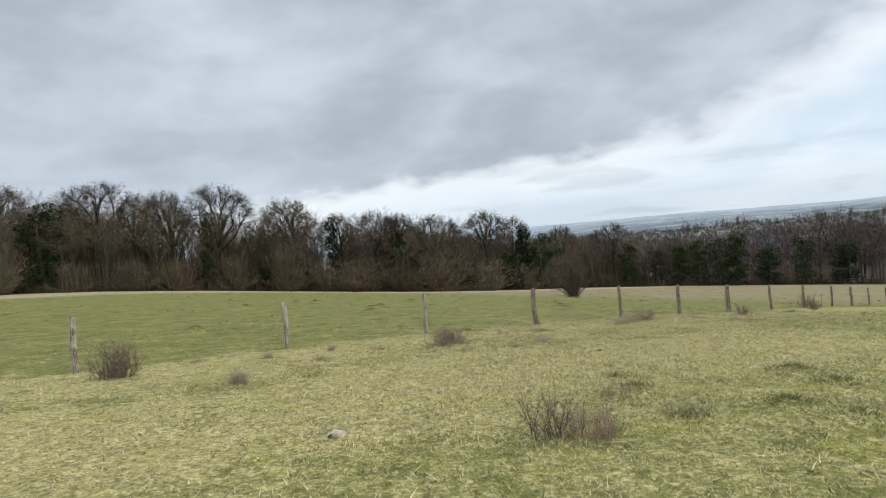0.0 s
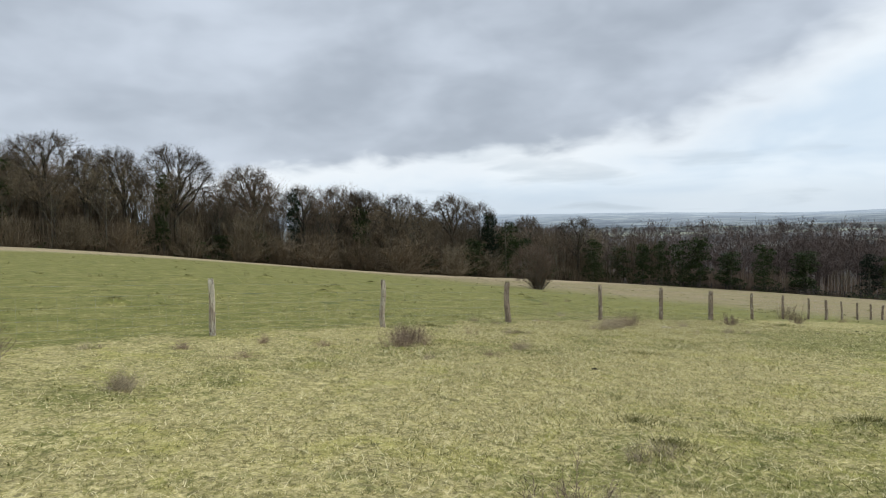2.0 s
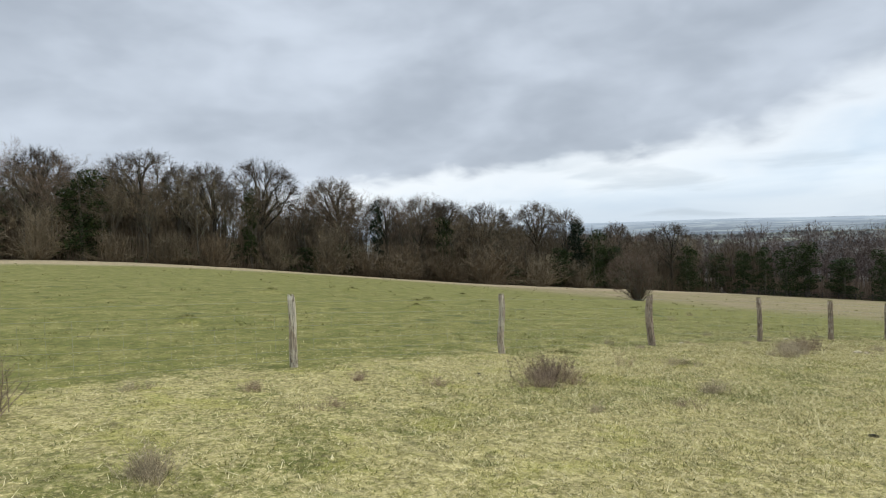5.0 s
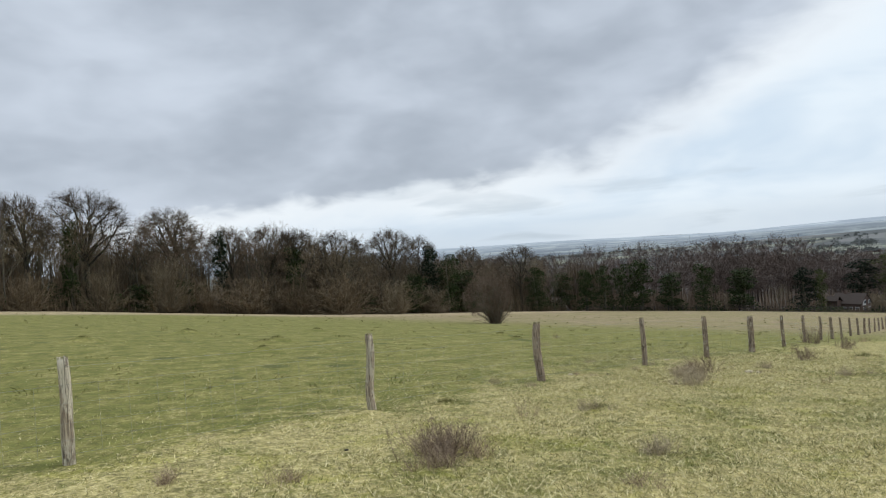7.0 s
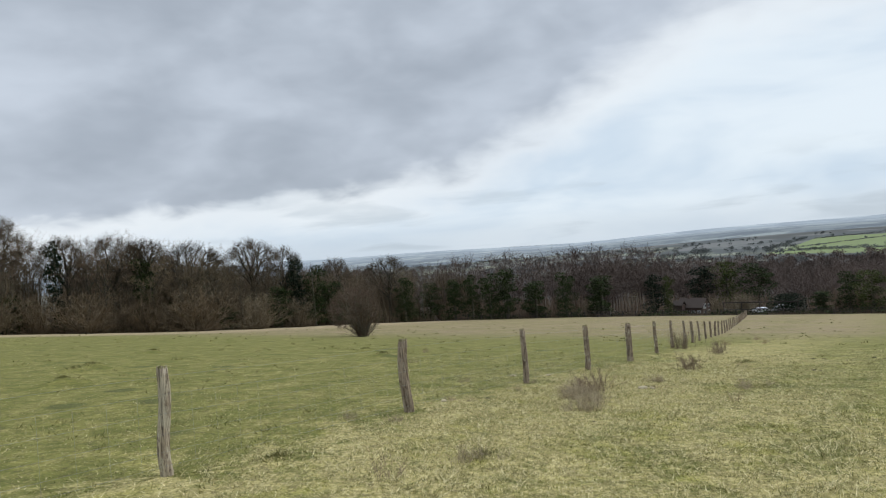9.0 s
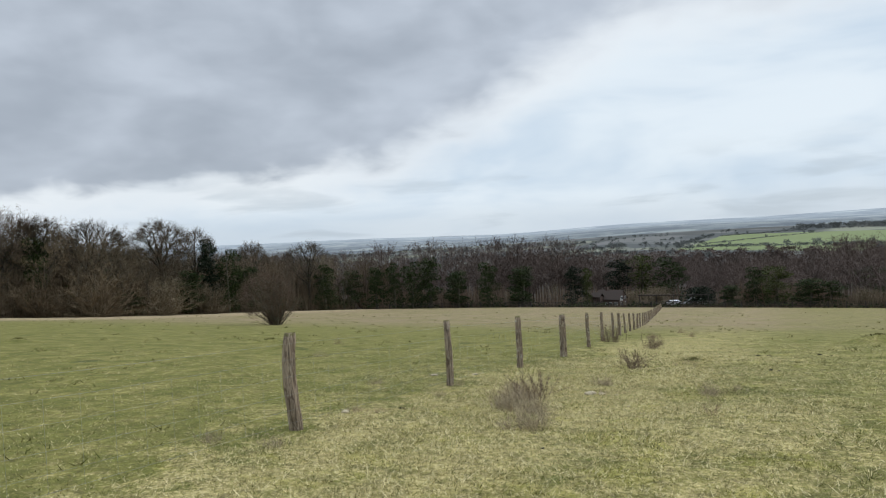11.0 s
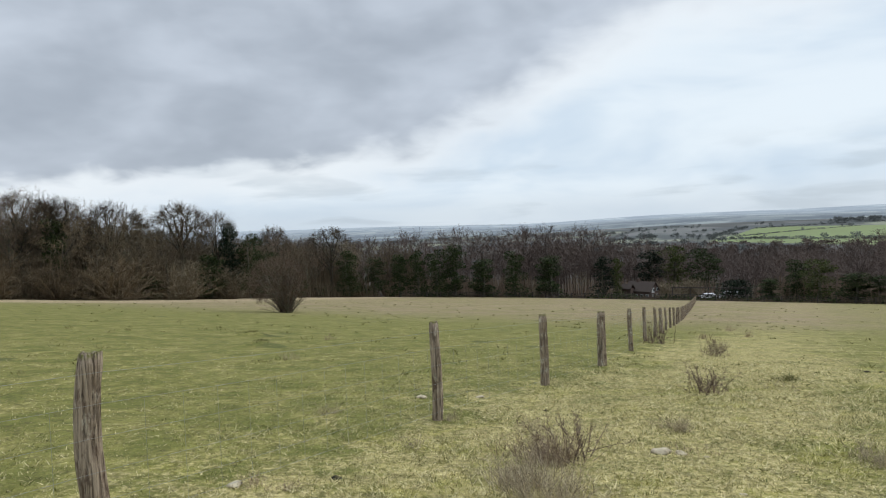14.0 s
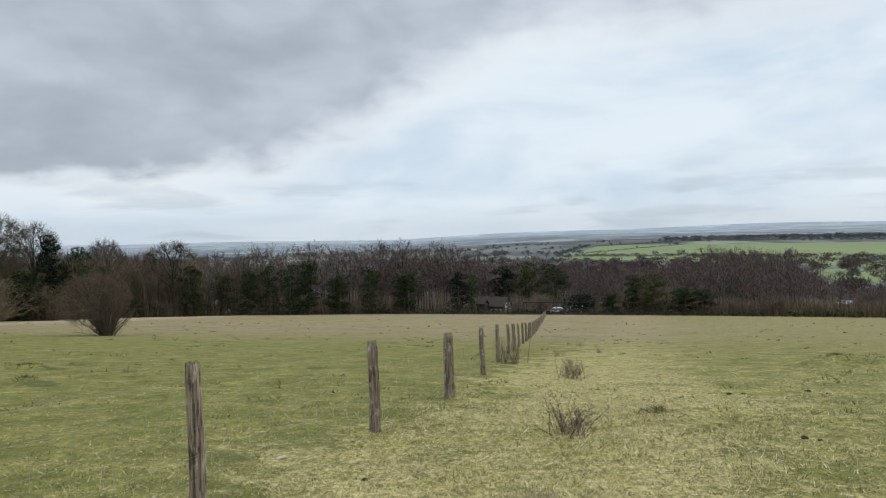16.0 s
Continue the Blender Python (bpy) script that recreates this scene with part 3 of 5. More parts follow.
FARM_SIDE = [
    ("ivy", -76.2, 125.7, 9.9, 4.4), ("ivy2", -73.5, 128.8, 10.7, 4.6), ("ivy2", -69.6, 130.3, 11.0, 6.2), ("ivy", -66.6, 133.6, 12.2, 5.6),
    ("ivy", -60.9, 136.4, 9.0, 6.2), ("ivy2", -54.8, 140.6, 10.9, 5.8), ("ivy", -48.4, 145.8, 10.0, 7.0), ("ash2", -41.3, 146.8, 6.5, 5.3),
    ("pine", -37.7, 152.6, 9.9, 4.8), ("yew", -35.0, 154.6, 9.6, 3.0), ("pine", -34.6, 190.2, 13.3, 8.2), ("yew", -28.4, 190.3, 14.6, 7.6),
    ("ivy2", -20.0, 187.2, 13.4, 9.7), ("holly", -10.3, 153.4, 4.7, 8.2), ("ivy", -2.9, 146.1, 4.8, 4.5), ("yew", 5.6, 144.4, 8.5, 5.7),
    ("ivy2", 1.9, 148.1, 8.6, 5.9), ("ivy", 11.1, 141.2, 5.8, 6.1), ("ivy", 14.7, 141.1, 5.4, 4.9), ("thorn2", -21.4, 168.6, 6.1, 7.5),
    ("ivy2", 26.0, 193.7, 9.8, 10.1), ("thorn2", 20.0, 139.0, 4.6, 6.5), ("thorn", 26.5, 137.5, 5.2, 7.0), ("thorn2", 33.0, 134.5, 4.2, 6.5),
    ("thorn", 46.0, 131.0, 4.4, 7.0), ("thorn2", 55.0, 128.0, 5.0, 7.0), ("thorn2", -18.5, 153.5, 5.8, 6.5), ("thorn2", -24.8, 156.0, 5.0, 4.5), ("thorn2", -52.0, 148.0, 5.0, 6.0), ("thorn", -63.0, 140.0, 5.0, 6.0),
]


def make_woods():
    rng = random.Random(41)
    for row in (SKYLINE, EVERGREEN, FRONT_THORN, FARM_SIDE):
        for kind, x, y, high, wide in row:
            place_tree(kind, x, y, high * (0.965 if kind.startswith("oak") else 1.0), wide * (0.95 if kind.startswith("ivy") else 1.0), rng.uniform(0, 360))
    u = 6.0
    while u < 188:
        for row, back in enumerate((4, 9, 15)):
            x, y, nx, ny = edge_at(u + rng.uniform(-2.5, 2.5))
            x, y = x + nx * (back + rng.uniform(-2, 2)), y + ny * (back + rng.uniform(-2, 2))
            kind = rng.choice(["ash", "ash2", "ash3"])
            high = tall(x, y) * rng.uniform(0.78, 1.02)
            place_tree(kind, x, y, high, high * rng.uniform(0.42, 0.62), rng.uniform(0, 360))
        u += rng.uniform(3.6, 5.2)
    u = 4.0
    while u < 186:
        x, y, nx, ny = edge_at(u)
        kind = rng.choice(["thorn", "thorn2", "thorn2", "ivy2", "ivy"])
        high = rng.uniform(3.2, 6.5)
        back = rng.uniform(2.0, 6.0)
        place_tree(kind, x + nx * back, y + ny * back, high, high * rng.uniform(0.8, 1.2), rng.uniform(0, 360))
        u += rng.uniform(4.5, 8.0)


make_woods()


# ---- woods too far or too thick to count ----
def polar(az, d):
    return (5 + d * math.sin(radians(az)), d * math.cos(radians(az)), 0)


def merged(name, bases, spots, mat, label, category="woodland"):
    """Many trees as one mesh: each spot is x, y, height, breadth, turn, which base."""
    vs, loops, sizes, at = [], [], [], 0
    for x, y, high, wide, turn, which in spots:
        v, lp, sz = bases[which]
        c, s = math.cos(turn), math.sin(turn)
        p = np.empty_like(v)
        p[:, 0] = (v[:, 0] * c - v[:, 1] * s) * wide + x
        p[:, 1] = (v[:, 0] * s + v[:, 1] * c) * wide + y
        p[:, 2] = v[:, 2] * high + ground_z(x, y) - 0.2
        vs.append(p)
        loops.append(lp + at)
        sizes.append(sz)
        at += len(v)
    vs, loops, sizes = np.concatenate(vs), np.concatenate(loops), np.concatenate(sizes)
    me = bpy.data.meshes.new(name)
    me.vertices.add(len(vs))
    me.vertices.foreach_set("co", vs.astype(np.float32).ravel())
    me.loops.add(len(loops))
    me.loops.foreach_set("vertex_index", loops.astype(np.int32))
    me.polygons.add(len(sizes))
    me.polygons.foreach_set("loop_start", np.r_[0, np.cumsum(sizes)[:-1]].astype(np.int32))
    me.update(calc_edges=True)
    me.validate()
    me.materials.append(mat)
    return tagged(new(name, me), label, category, kind="stuff")


def base_of(*meshes):
    """A unit tree, 1 high and 1 broad, as arrays."""
    v, f, at = [], [], 0
    for m in meshes:
        v += [tuple(p) for p in m.v]
        f += [tuple(i + at for i in face) for face in m.f]
        at += len(m.v)
    v = np.array(v)
    r = np.sort(np.hypot(v[:, 0], v[:, 1]))[int(len(v) * 0.93)]
    v = v / np.array([2 * r, 2 * r, v[:, 2].max()])
    return v, np.array([i for face in f for i in face]), np.array([len(face) for face in f])


def far_tree(seed):
    return base_of(*domed_tree_meshes(seed, 18, 11, 0.30, 12, 3, 5, 0.54, 0.7, 0.066, 0.008, True))


def bush_tree(seed, count, twig):
    """A coarse rounded tree for the distance."""
    rng = random.Random(seed)
    wood, twigs = Mesh(), Mesh()
    wood.tube((0, 0, 0), (0, 0, 0.6), 0.03, 0.015, 3)
    for _ in range(count):
        way = Vector((rng.gauss(0, 1), rng.gauss(0, 1), rng.gauss(0.2, 0.9))).normalized()
        k = rng.uniform(0.4, 1.0)
        end = Vector((way.x * 0.5 * k, way.y * 0.5 * k, 0.56 + way.z * 0.44 * k))
        stray = Vector((rng.gauss(0, 0.07), rng.gauss(0, 0.07), rng.gauss(-0.03, 0.05)))
        twigs.blade(Vector((0, 0, 0.4)).lerp(end, rng.uniform(0.5, 0.8)) + stray, end, twig, rng)
    return base_of(wood, twigs)


FAR_BASES = [far_tree(60 + k) for k in range(5)]
BUSH_BASES = [bush_tree(80 + k, 220, 0.026) for k in range(5)]
SPECK_BASES = [bush_tree(90 + k, 60, 0.08) for k in range(5)]
SKY_AZ = [-45, -36, -33, -27, -25, -22, -17, -15, -12.5, -9.6, -6.7, -4, 1.5, 2.8, 4.2, 10.7, 11.6, 12.4, 14, 17, 40]
SKY_EL = [0.5, -0.4, 0.25, 0.25, -0.05, 0.2, 0.1, -0.6, -1.05, -1.35, -1.9, -2.2, -2.4, -1.7, -1.05, -1.1, -2.2, -3.2, -3.9, -4.0, -4.0]


def make_far_woods():
    rng = random.Random(77)
    spots = []
    u = 0.0
    while u < 196:
        for back in (20, 25, 31, 38, 46):
            x, y, nx, ny = edge_at(u + rng.uniform(-3, 3))
            x, y = x + nx * (back + rng.uniform(-3, 3)), y + ny * (back + rng.uniform(-3, 3))
            high = tall(x, y) * rng.uniform(0.84, 1.03)
            spots.append((x, y, high, high * rng.uniform(0.42, 0.65), rng.uniform(0, 6.28), rng.randrange(5)))
        u += 5.4
    merged("deep_wood", FAR_BASES, spots, TWIG, "depth of a bare winter wood, dense with trunks and twigs")
    brown = []
    while len(brown) < 380:
        az = rng.uniform(-46, 30)
        d = rng.uniform(150, 225 if az < -12 else 275)
        x, y = 5 + d * math.sin(radians(az)), d * math.cos(radians(az))
        limit = float(np.interp(x, [-90, -78, -48, -16, 12, 40, 80, 140], [130, 139, 161, 162, 156, 144, 132, 123]))
        if y < limit or (y < 184 and -52 < x < -3) or (abs(x + 33) < 9 and y < 190) or (x > 24 and y < 150):
            continue
        el = float(np.interp(az, SKY_AZ, SKY_EL))
        high = 1.3 + d * math.tan(radians(el)) - ground_z(x, y)
        high = min(max(high, 4.0), 26.0) * rng.uniform(0.74, 1.03)
        brown.append((x, y, high, high * rng.uniform(0.6, 0.95), rng.uniform(0, 6.28), rng.randrange(5)))
    merged("lower_wood", FAR_BASES, brown, LOWER, "bare russet-brown wood on the lower slope behind the field")
    # hedgerow trees and copses out in the vale
    vale, nearwood = [], []
    for k in range(170):
        d, az = rng.uniform(430, 2040), rng.uniform(-44, 34)
        if az > -8 and 780 < d < 1880:
            continue
        along = rng.uniform(-0.25, 0.25) + math.pi / 2 + radians(az)
        for j in range(rng.randrange(5, 16)):
            x = d * math.sin(radians(az)) + (j * 12 * rng.random() + rng.uniform(-3, 3)) * math.sin(along)
            y = d * math.cos(radians(az)) + (j * 12 * rng.random() + rng.uniform(-3, 3)) * math.cos(along)
            high = rng.uniform(5, 12)
            vale.append((x, y, high, high * rng.uniform(0.8, 1.3), rng.uniform(0, 6.28), rng.randrange(5)))
    for k in range(460):
        az, d = rng.uniform(-22, 30), rng.uniform(280, 640)
        if az > 11.8 and d > 330:
            continue
        vale.append((d * math.sin(radians(az)), d * math.cos(radians(az)), rng.uniform(8, 15), rng.uniform(8, 13), rng.uniform(0, 6.28), rng.randrange(5)))
    for k in range(420):
        az, d = rng.uniform(-22, 30), rng.uniform(640, 900)
        nearwood.append((d * math.sin(radians(az)), d * math.cos(radians(az)), rng.uniform(5, 9), rng.uniform(9, 16), rng.uniform(0, 6.28), rng.randrange(5)))
    merged("vale_wood", SPECK_BASES, nearwood, LOWER, "brown woods on the floor of the vale")
    merged("vale_trees", BUSH_BASES, [s for s in vale if s[1] < 640], LOWER, "bare trees of the vale below the slope")
    vale = [s for s in vale if s[1] >= 640]
    for k in range(520):
        az, d = rng.uniform(2.0, 30), rng.uniform(1880, 2040)
        vale.append((d * math.sin(radians(az)), d * math.cos(radians(az)), rng.uniform(9, 15), rng.uniform(14, 24), rng.uniform(0, 6.28), rng.randrange(5)))
    # hedges along and across the green fields
    for (az0, d0), (az1, d1), high, count in (((-4.7, 1240), (3.4, 1620), 3.5, 60), ((-3.6, 1640), (2.6, 1820), 4.5, 70), ((-7.0, 1110), (-4.2, 1720), 7.0, 60), ((3.0, 1850), (28.0, 1650), 6.0, 150), ((17.0, 640), (30.0, 560), 3.0, 30), ((-7.2, 1090), (11.0, 900), 6.5, 110)):
        for k in range(count):
            u = (k + rng.random()) / count
            x, y, _ = polar(az0 + (az1 - az0) * u, d0 + (d1 - d0) * u)
            vale.append((x + rng.gauss(0, 2), y + rng.gauss(0, 4), high * rng.uniform(0.6, 1.2) + 6 * (rng.random() < 0.06), rng.uniform(7, 12), rng.uniform(0, 6.28), rng.randrange(5)))
    merged("hedgerow_trees", SPECK_BASES, vale, HAZE_PALED, "hedgerow trees and copses far out in the vale")


make_far_woods()


def make_undergrowth():
    """Brush, brambles and saplings that fill the foot of the woods."""
    rng = random.Random(5)
    brush, leaves, thicket = Mesh(), Mesh(), Mesh()
    for k in range(26000):
        u = rng.uniform(0, 358)
        x, y, nx, ny = edge_at(u)
        back = abs(rng.gauss(0, 1)) * 9 + rng.uniform(0, 1.5)
        x, y = x + nx * back, y + ny * back
        z = ground_z(x, y) - 0.1
        high = rng.uniform(0.8, 3.2) + rng.uniform(0, 6) * (back > 2) if u < 190 else rng.uniform(0.4, 1.0) if u < 286 else rng.uniform(0.8, 4.0)
        brush.blade((x, y, z), (x + rng.gauss(0, 0.3) * high * 0.5, y + rng.gauss(0, 0.3) * high * 0.5, z + high), rng.uniform(0.06, 0.14), rng)
    for k in range(34000):
        x, y, nx, ny = edge_at(rng.uniform(0, 196))
        back = rng.uniform(14, 42)
        x, y = x + nx * back, y + ny * back
        z, high = ground_z(x, y) - 0.1, rng.uniform(5, 13.5)
        brush.blade((x, y, z), (x + rng.gauss(0, 1), y + rng.gauss(0, 1), z + high), rng.uniform(0.2, 0.45), rng)
    for k in range(14000):
        x, y, nx, ny = edge_at(rng.uniform(0, 200))
        back = rng.uniform(30, 62)
        x, y = x + nx * back, y + ny * back
        z, high = ground_z(x, y) - 0.1, rng.uniform(7, 15)
        brush.blade((x, y, z), (x + rng.gauss(0, 1.5), y + rng.gauss(0, 1.5), z + high), rng.uniform(0.35, 0.7), rng)
    for k in range(15000):
        x, y, nx, ny = edge_at(rng.uniform(190, 350))
        back = rng.uniform(7, 40)
        x, y = x + nx * back, y + ny * back
        if -46 < x < -2 and y < 176:
            continue
        z, high = ground_z(x, y) - 0.1, rng.uniform(1.5, 6.5) * (0.55 if x > 15 else 1.0)
        thicket.blade((x, y, z), (x + rng.gauss(0, 0.9), y + rng.gauss(0, 0.9), z + high), rng.uniform(0.12, 0.34), rng)
    for k in range(15000):
        u = rng.uniform(0, 358)
        if math.sin(u * 0.35) + math.sin(u * 0.83 + 1) < -0.2:
            continue
        x, y, nx, ny = edge_at(u)
        back = abs(rng.gauss(0, 1)) * 7 + 1.0
        x, y = x + nx * back, y + ny * back
        leaves.leaf((x, y, ground_z(x, y) + abs(rng.gauss(0, 1.5 if u < 190 else 0.4)) + 0.1), rng.uniform(0.3, 0.7), rng)
    tagged(new("brushwood", brush.data("brushwood", TWIG, flat=True)), "tangled bare brushwood along the foot of the wood", "undergrowth", kind="stuff")
    tagged(new("thicket", thicket.data("thicket", RUSSET, flat=True)), "thicket of bare brown saplings at the foot of the lower wood", "undergrowth", kind="stuff")
    tagged(new("evergreen_undergrowth", leaves.data("evergreen_undergrowth", IVY, flat=True)), "dark green ivy and bramble under the trees", "undergrowth", kind="stuff")


make_undergrowth()


# ---- fence ----
def post_mesh(seed, height, radius, mat=None):
    """A cleft, weathered round post with a worn top."""
    rng = random.Random(seed)
    bm = bmesh.new()
    sides, rings = 18, 14
    lumps = [rng.uniform(0.94, 1.06) for _ in range(sides)]
    for i in rng.sample(range(sides), 2):
        lumps[i] = rng.uniform(0.80, 0.88)
    bow, sway = (rng.gauss(0, 0.016), rng.gauss(0, 0.016)), (rng.gauss(0, 0.007), rng.gauss(0, 0.007), rng.uniform(0, 3))
    loops = []
    for k in range(rings + 1):
        h = -0.25 + (height + 0.25) * k / rings
        u = max(0.0, h / height)
        loop = []
        for i in range(sides):
            w = 2 * math.pi * i / sides
            r = radius * lumps[i] * (1.08 - 0.14 * u) * (1 + rng.gauss(0, 0.03))
            if k == rings:
                r *= 0.9
            top = rng.gauss(0, 0.007) if k == rings else 0
            curl = math.sin(u * 6.5 + sway[2]) - math.sin(sway[2])
            loop.append(bm.verts.new((r * math.cos(w) + bow[0] * math.sin(u * 3.1) + sway[0] * curl, r * math.sin(w) + bow[1] * math.sin(u * 3.1) + sway[1] * curl, h + top)))
        loops.append(loop)
    for a, b in zip(loops, loops[1:]):
        for i in range(sides):
            j = (i + 1) % sides
            bm.faces.new((a[i], a[j], b[j], b[i]))
    end = math.sin(6.5 + sway[2]) - math.sin(sway[2])
    mid = bm.verts.new((bow[0] * 0.04 + sway[0] * end, bow[1] * 0.04 + sway[1] * end, height - 0.008))
    for i in range(sides):
        bm.faces.new((loops[-1][i], loops[-1][(i + 1) % sides], mid))
    for f in bm.faces:
        f.smooth = len(f.verts) == 4
    me = bpy.data.meshes.new("post")
    bm.to_mesh(me)
    bm.free()
    me.materials.append(mat or POST)
    return me


def post_material(name, lichen, dark, light):
    m, n = material(name)
    where = n.add("ShaderNodeTexCoord").outputs["Object"]
    luck = n.add("ShaderNodeObjectInfo").outputs["Random"]
    shift = n.add("ShaderNodeVectorMath")
    n.put(shift.inputs[0], where)
    n.put(shift.inputs[1], n.add("ShaderNodeCombineXYZ", {0: n.math("MULTIPLY", luck, 37.0), 2: luck}).outputs[0])
    p = shift.outputs[0]
    grain = n.noise(n.scaled(p, 1, 1, 0.06), 55.0, 6, 0.7, 0.3)
    blotch = n.noise(n.scaled(p, 1, 1, 0.45), 9.0, 5, 0.7)
    colour = n.mix(n.span(grain, 0.32, 0.68), dark, light)
    colour = n.mix(n.math("MULTIPLY", n.span(blotch, 0.62 - lichen, 0.72 - lichen), n.span(luck, 0.0, 1.0, to=(0.6, 0.95))), colour, (0.62, 0.56, 0.43))
    colour = n.mix(n.math("MULTIPLY", n.span(n.noise(n.scaled(p, 1, 1, 0.4), 13.0, 5, 0.65), 0.54, 0.66), 0.75), colour, (0.085, 0.05, 0.034))
    crack = n.noise(n.scaled(p, 1, 1, 0.035), 34.0, 3, 0.5, 0.5)
    split = n.span(n.math("ABSOLUTE", n.math("SUBTRACT", crack, 0.5)), 0.028, 0.006)
    colour = n.mix(n.math("MULTIPLY", split, 0.6), colour, (0.045, 0.034, 0.024))
    height = n.add("ShaderNodeSeparateXYZ", {0: where}).outputs[2]
    capped = n.math("MULTIPLY", n.span(height, 1.11, 1.15), n.span(n.noise(p, 30.0, 3), 0.4, 0.55))
    colour = n.mix(capped, colour, (0.17, 0.16, 0.055))
    return finish(m, n, colour, 0.9, n.math("SUBTRACT", n.math("ADD", grain, n.math("MULTIPLY", blotch, 0.4)), n.math("MULTIPLY", split, 1.2)), 1.0, 0.016, 0.15)


def wire_material():
    m, n = material("galvanised_wire")
    shader = n.add("ShaderNodeBsdfPrincipled", {"Base Color": (0.34, 0.35, 0.33, 1), "Metallic": 0.8, "Roughness": 0.5})
    n.add("ShaderNodeOutputMaterial", {0: shader.outputs[0]})
    return m


POST, PALE_POST, WIRE = post_material("weathered_post", 0.06, (0.165, 0.120, 0.085), (0.43, 0.345, 0.25)), post_material("lichened_post", 0.17, (0.22, 0.17, 0.12), (0.56, 0.47, 0.35)), wire_material()
# post feet: along x = 0 to the strainer, then bending slightly away downhill
STAND = [(0, -13.2), (0.02, -8.66), (-0.05, -4.1), (0, 0.01), (0.0, 4.28), (-0.01, 8.47), (0.05, 11.88), (0, 15.43), (-0.41, 19.72)]
SHAPE = {7: (1.15, 0.088), 4: (1.16, 0.078), 5: (1.15, 0.062), 6: (1.15, 0.068)}


def make_fence():
    fence = thing("fence", "sheep fence of weathered wooden posts with slack wire", "fence")
    spots = list(STAND)
    gap = random.Random(2)
    while spots[-1][1] < 130:
        x, y = spots[-1]
        d = gap.uniform(3.6, 4.4)
        spots.append((x - 0.1275 * d, y + d))
    shared = [post_mesh(100 + k, 1.15, 0.058 + 0.006 * k) for k in range(4)]
    tops = []
    rng = random.Random(12)
    for i, (x, y) in enumerate(spots):
        high, wide = SHAPE.get(i, (1.15, 0.06))
        me = post_mesh(50 + i, high, wide, PALE_POST if i < 4 else POST) if i < 11 else shared[i % 4]
        ob = part("post", me, None, fence)
        ob.location = (x, y, ground_z(x, y))
        ob.rotation_euler = (radians(-1.2 + rng.gauss(0, 0.8)), radians(-1.3 + rng.gauss(0, 0.8)), rng.uniform(0, 6.28) if i > 10 else 0)
        tops.append(Vector((x, y, ground_z(x, y))))
    for h in (0.12, 0.27, 0.45, 0.66, 0.86, 1.05):
        line = Mesh()
        for a, b in zip(tops, tops[1:26]):
            sag = 0.02
            pts = []
            for k in range(4):
                u = k / 3
                p = a.lerp(b, u)
                pts.append(Vector((p.x + 0.07, p.y, ground_z(p.x, p.y) + h - sag * 4 * u * (1 - u))))
            for p, q in zip(pts, pts[1:]):
                line.tube(p, q, 0.0014, 0.0014, 3)
        part("wire", line, WIRE, fence)
    net = Mesh()
    for a, b in zip(tops[1:11], tops[2:12]):
        n = int((b - a).length / 0.3)
        for k in range(1, n):
            p = a.lerp(b, k / n)
            z = ground_z(p.x, p.y)
            net.tube((p.x + 0.07, p.y, z + 0.1), (p.x + 0.07, p.y, z + 0.85), 0.001, 0.001, 3)
    tagged(part("wire_netting", net, WIRE, fence), kind="stuff")


make_fence()


# ---- the hawthorn standing alone in the field ----
def make_lone_hawthorn():
    wood, twigs = domed_tree_meshes(33, 4.0, 4.3, 0.03, 34, 9, 7, 0.54, 0.75, 0.012, 0.007)
    skirt = shrub_meshes(34, 1.3, 2.0, 50, 8, 0.014, 1.2)
    fan = shrub_meshes(35, 3.8, 4.6, 120, 8, 0.013, 0.95, 0.03)
    for m, extra in ((wood, skirt[0]), (twigs, skirt[1]), (wood, fan[0]), (twigs, fan[1])):
        at = len(m.v)
        m.v += extra.v
        m.f += [tuple(i + at for i in face) for face in extra.f]
    ob = plant("lone_hawthorn", (wood, twigs), (BARK, THORN), "dense bare hawthorn bush standing alone in the grazed field", "shrub")
    place(ob, -33.2, 42.0, scale=1.22)


make_lone_hawthorn()


# ---- dead weeds, stones and droppings in the turf ----
def dead_material(name, dark, light):
    m, n = material(name)
    luck = n.add("ShaderNodeNewGeometry").outputs["Random Per Island"]
    return finish(m, n, n.mix(luck, dark, light), 0.85, None, spec=0.15)


WEED = dead_material("dead_weed", (0.15, 0.105, 0.068), (0.50, 0.385, 0.26))
BRAMBLE = dead_material("bramble_twigs", (0.075, 0.054, 0.041), (0.30, 0.22, 0.16))
BENTS = dead_material("dead_grass", (0.17, 0.13, 0.085), (0.56, 0.47, 0.31))


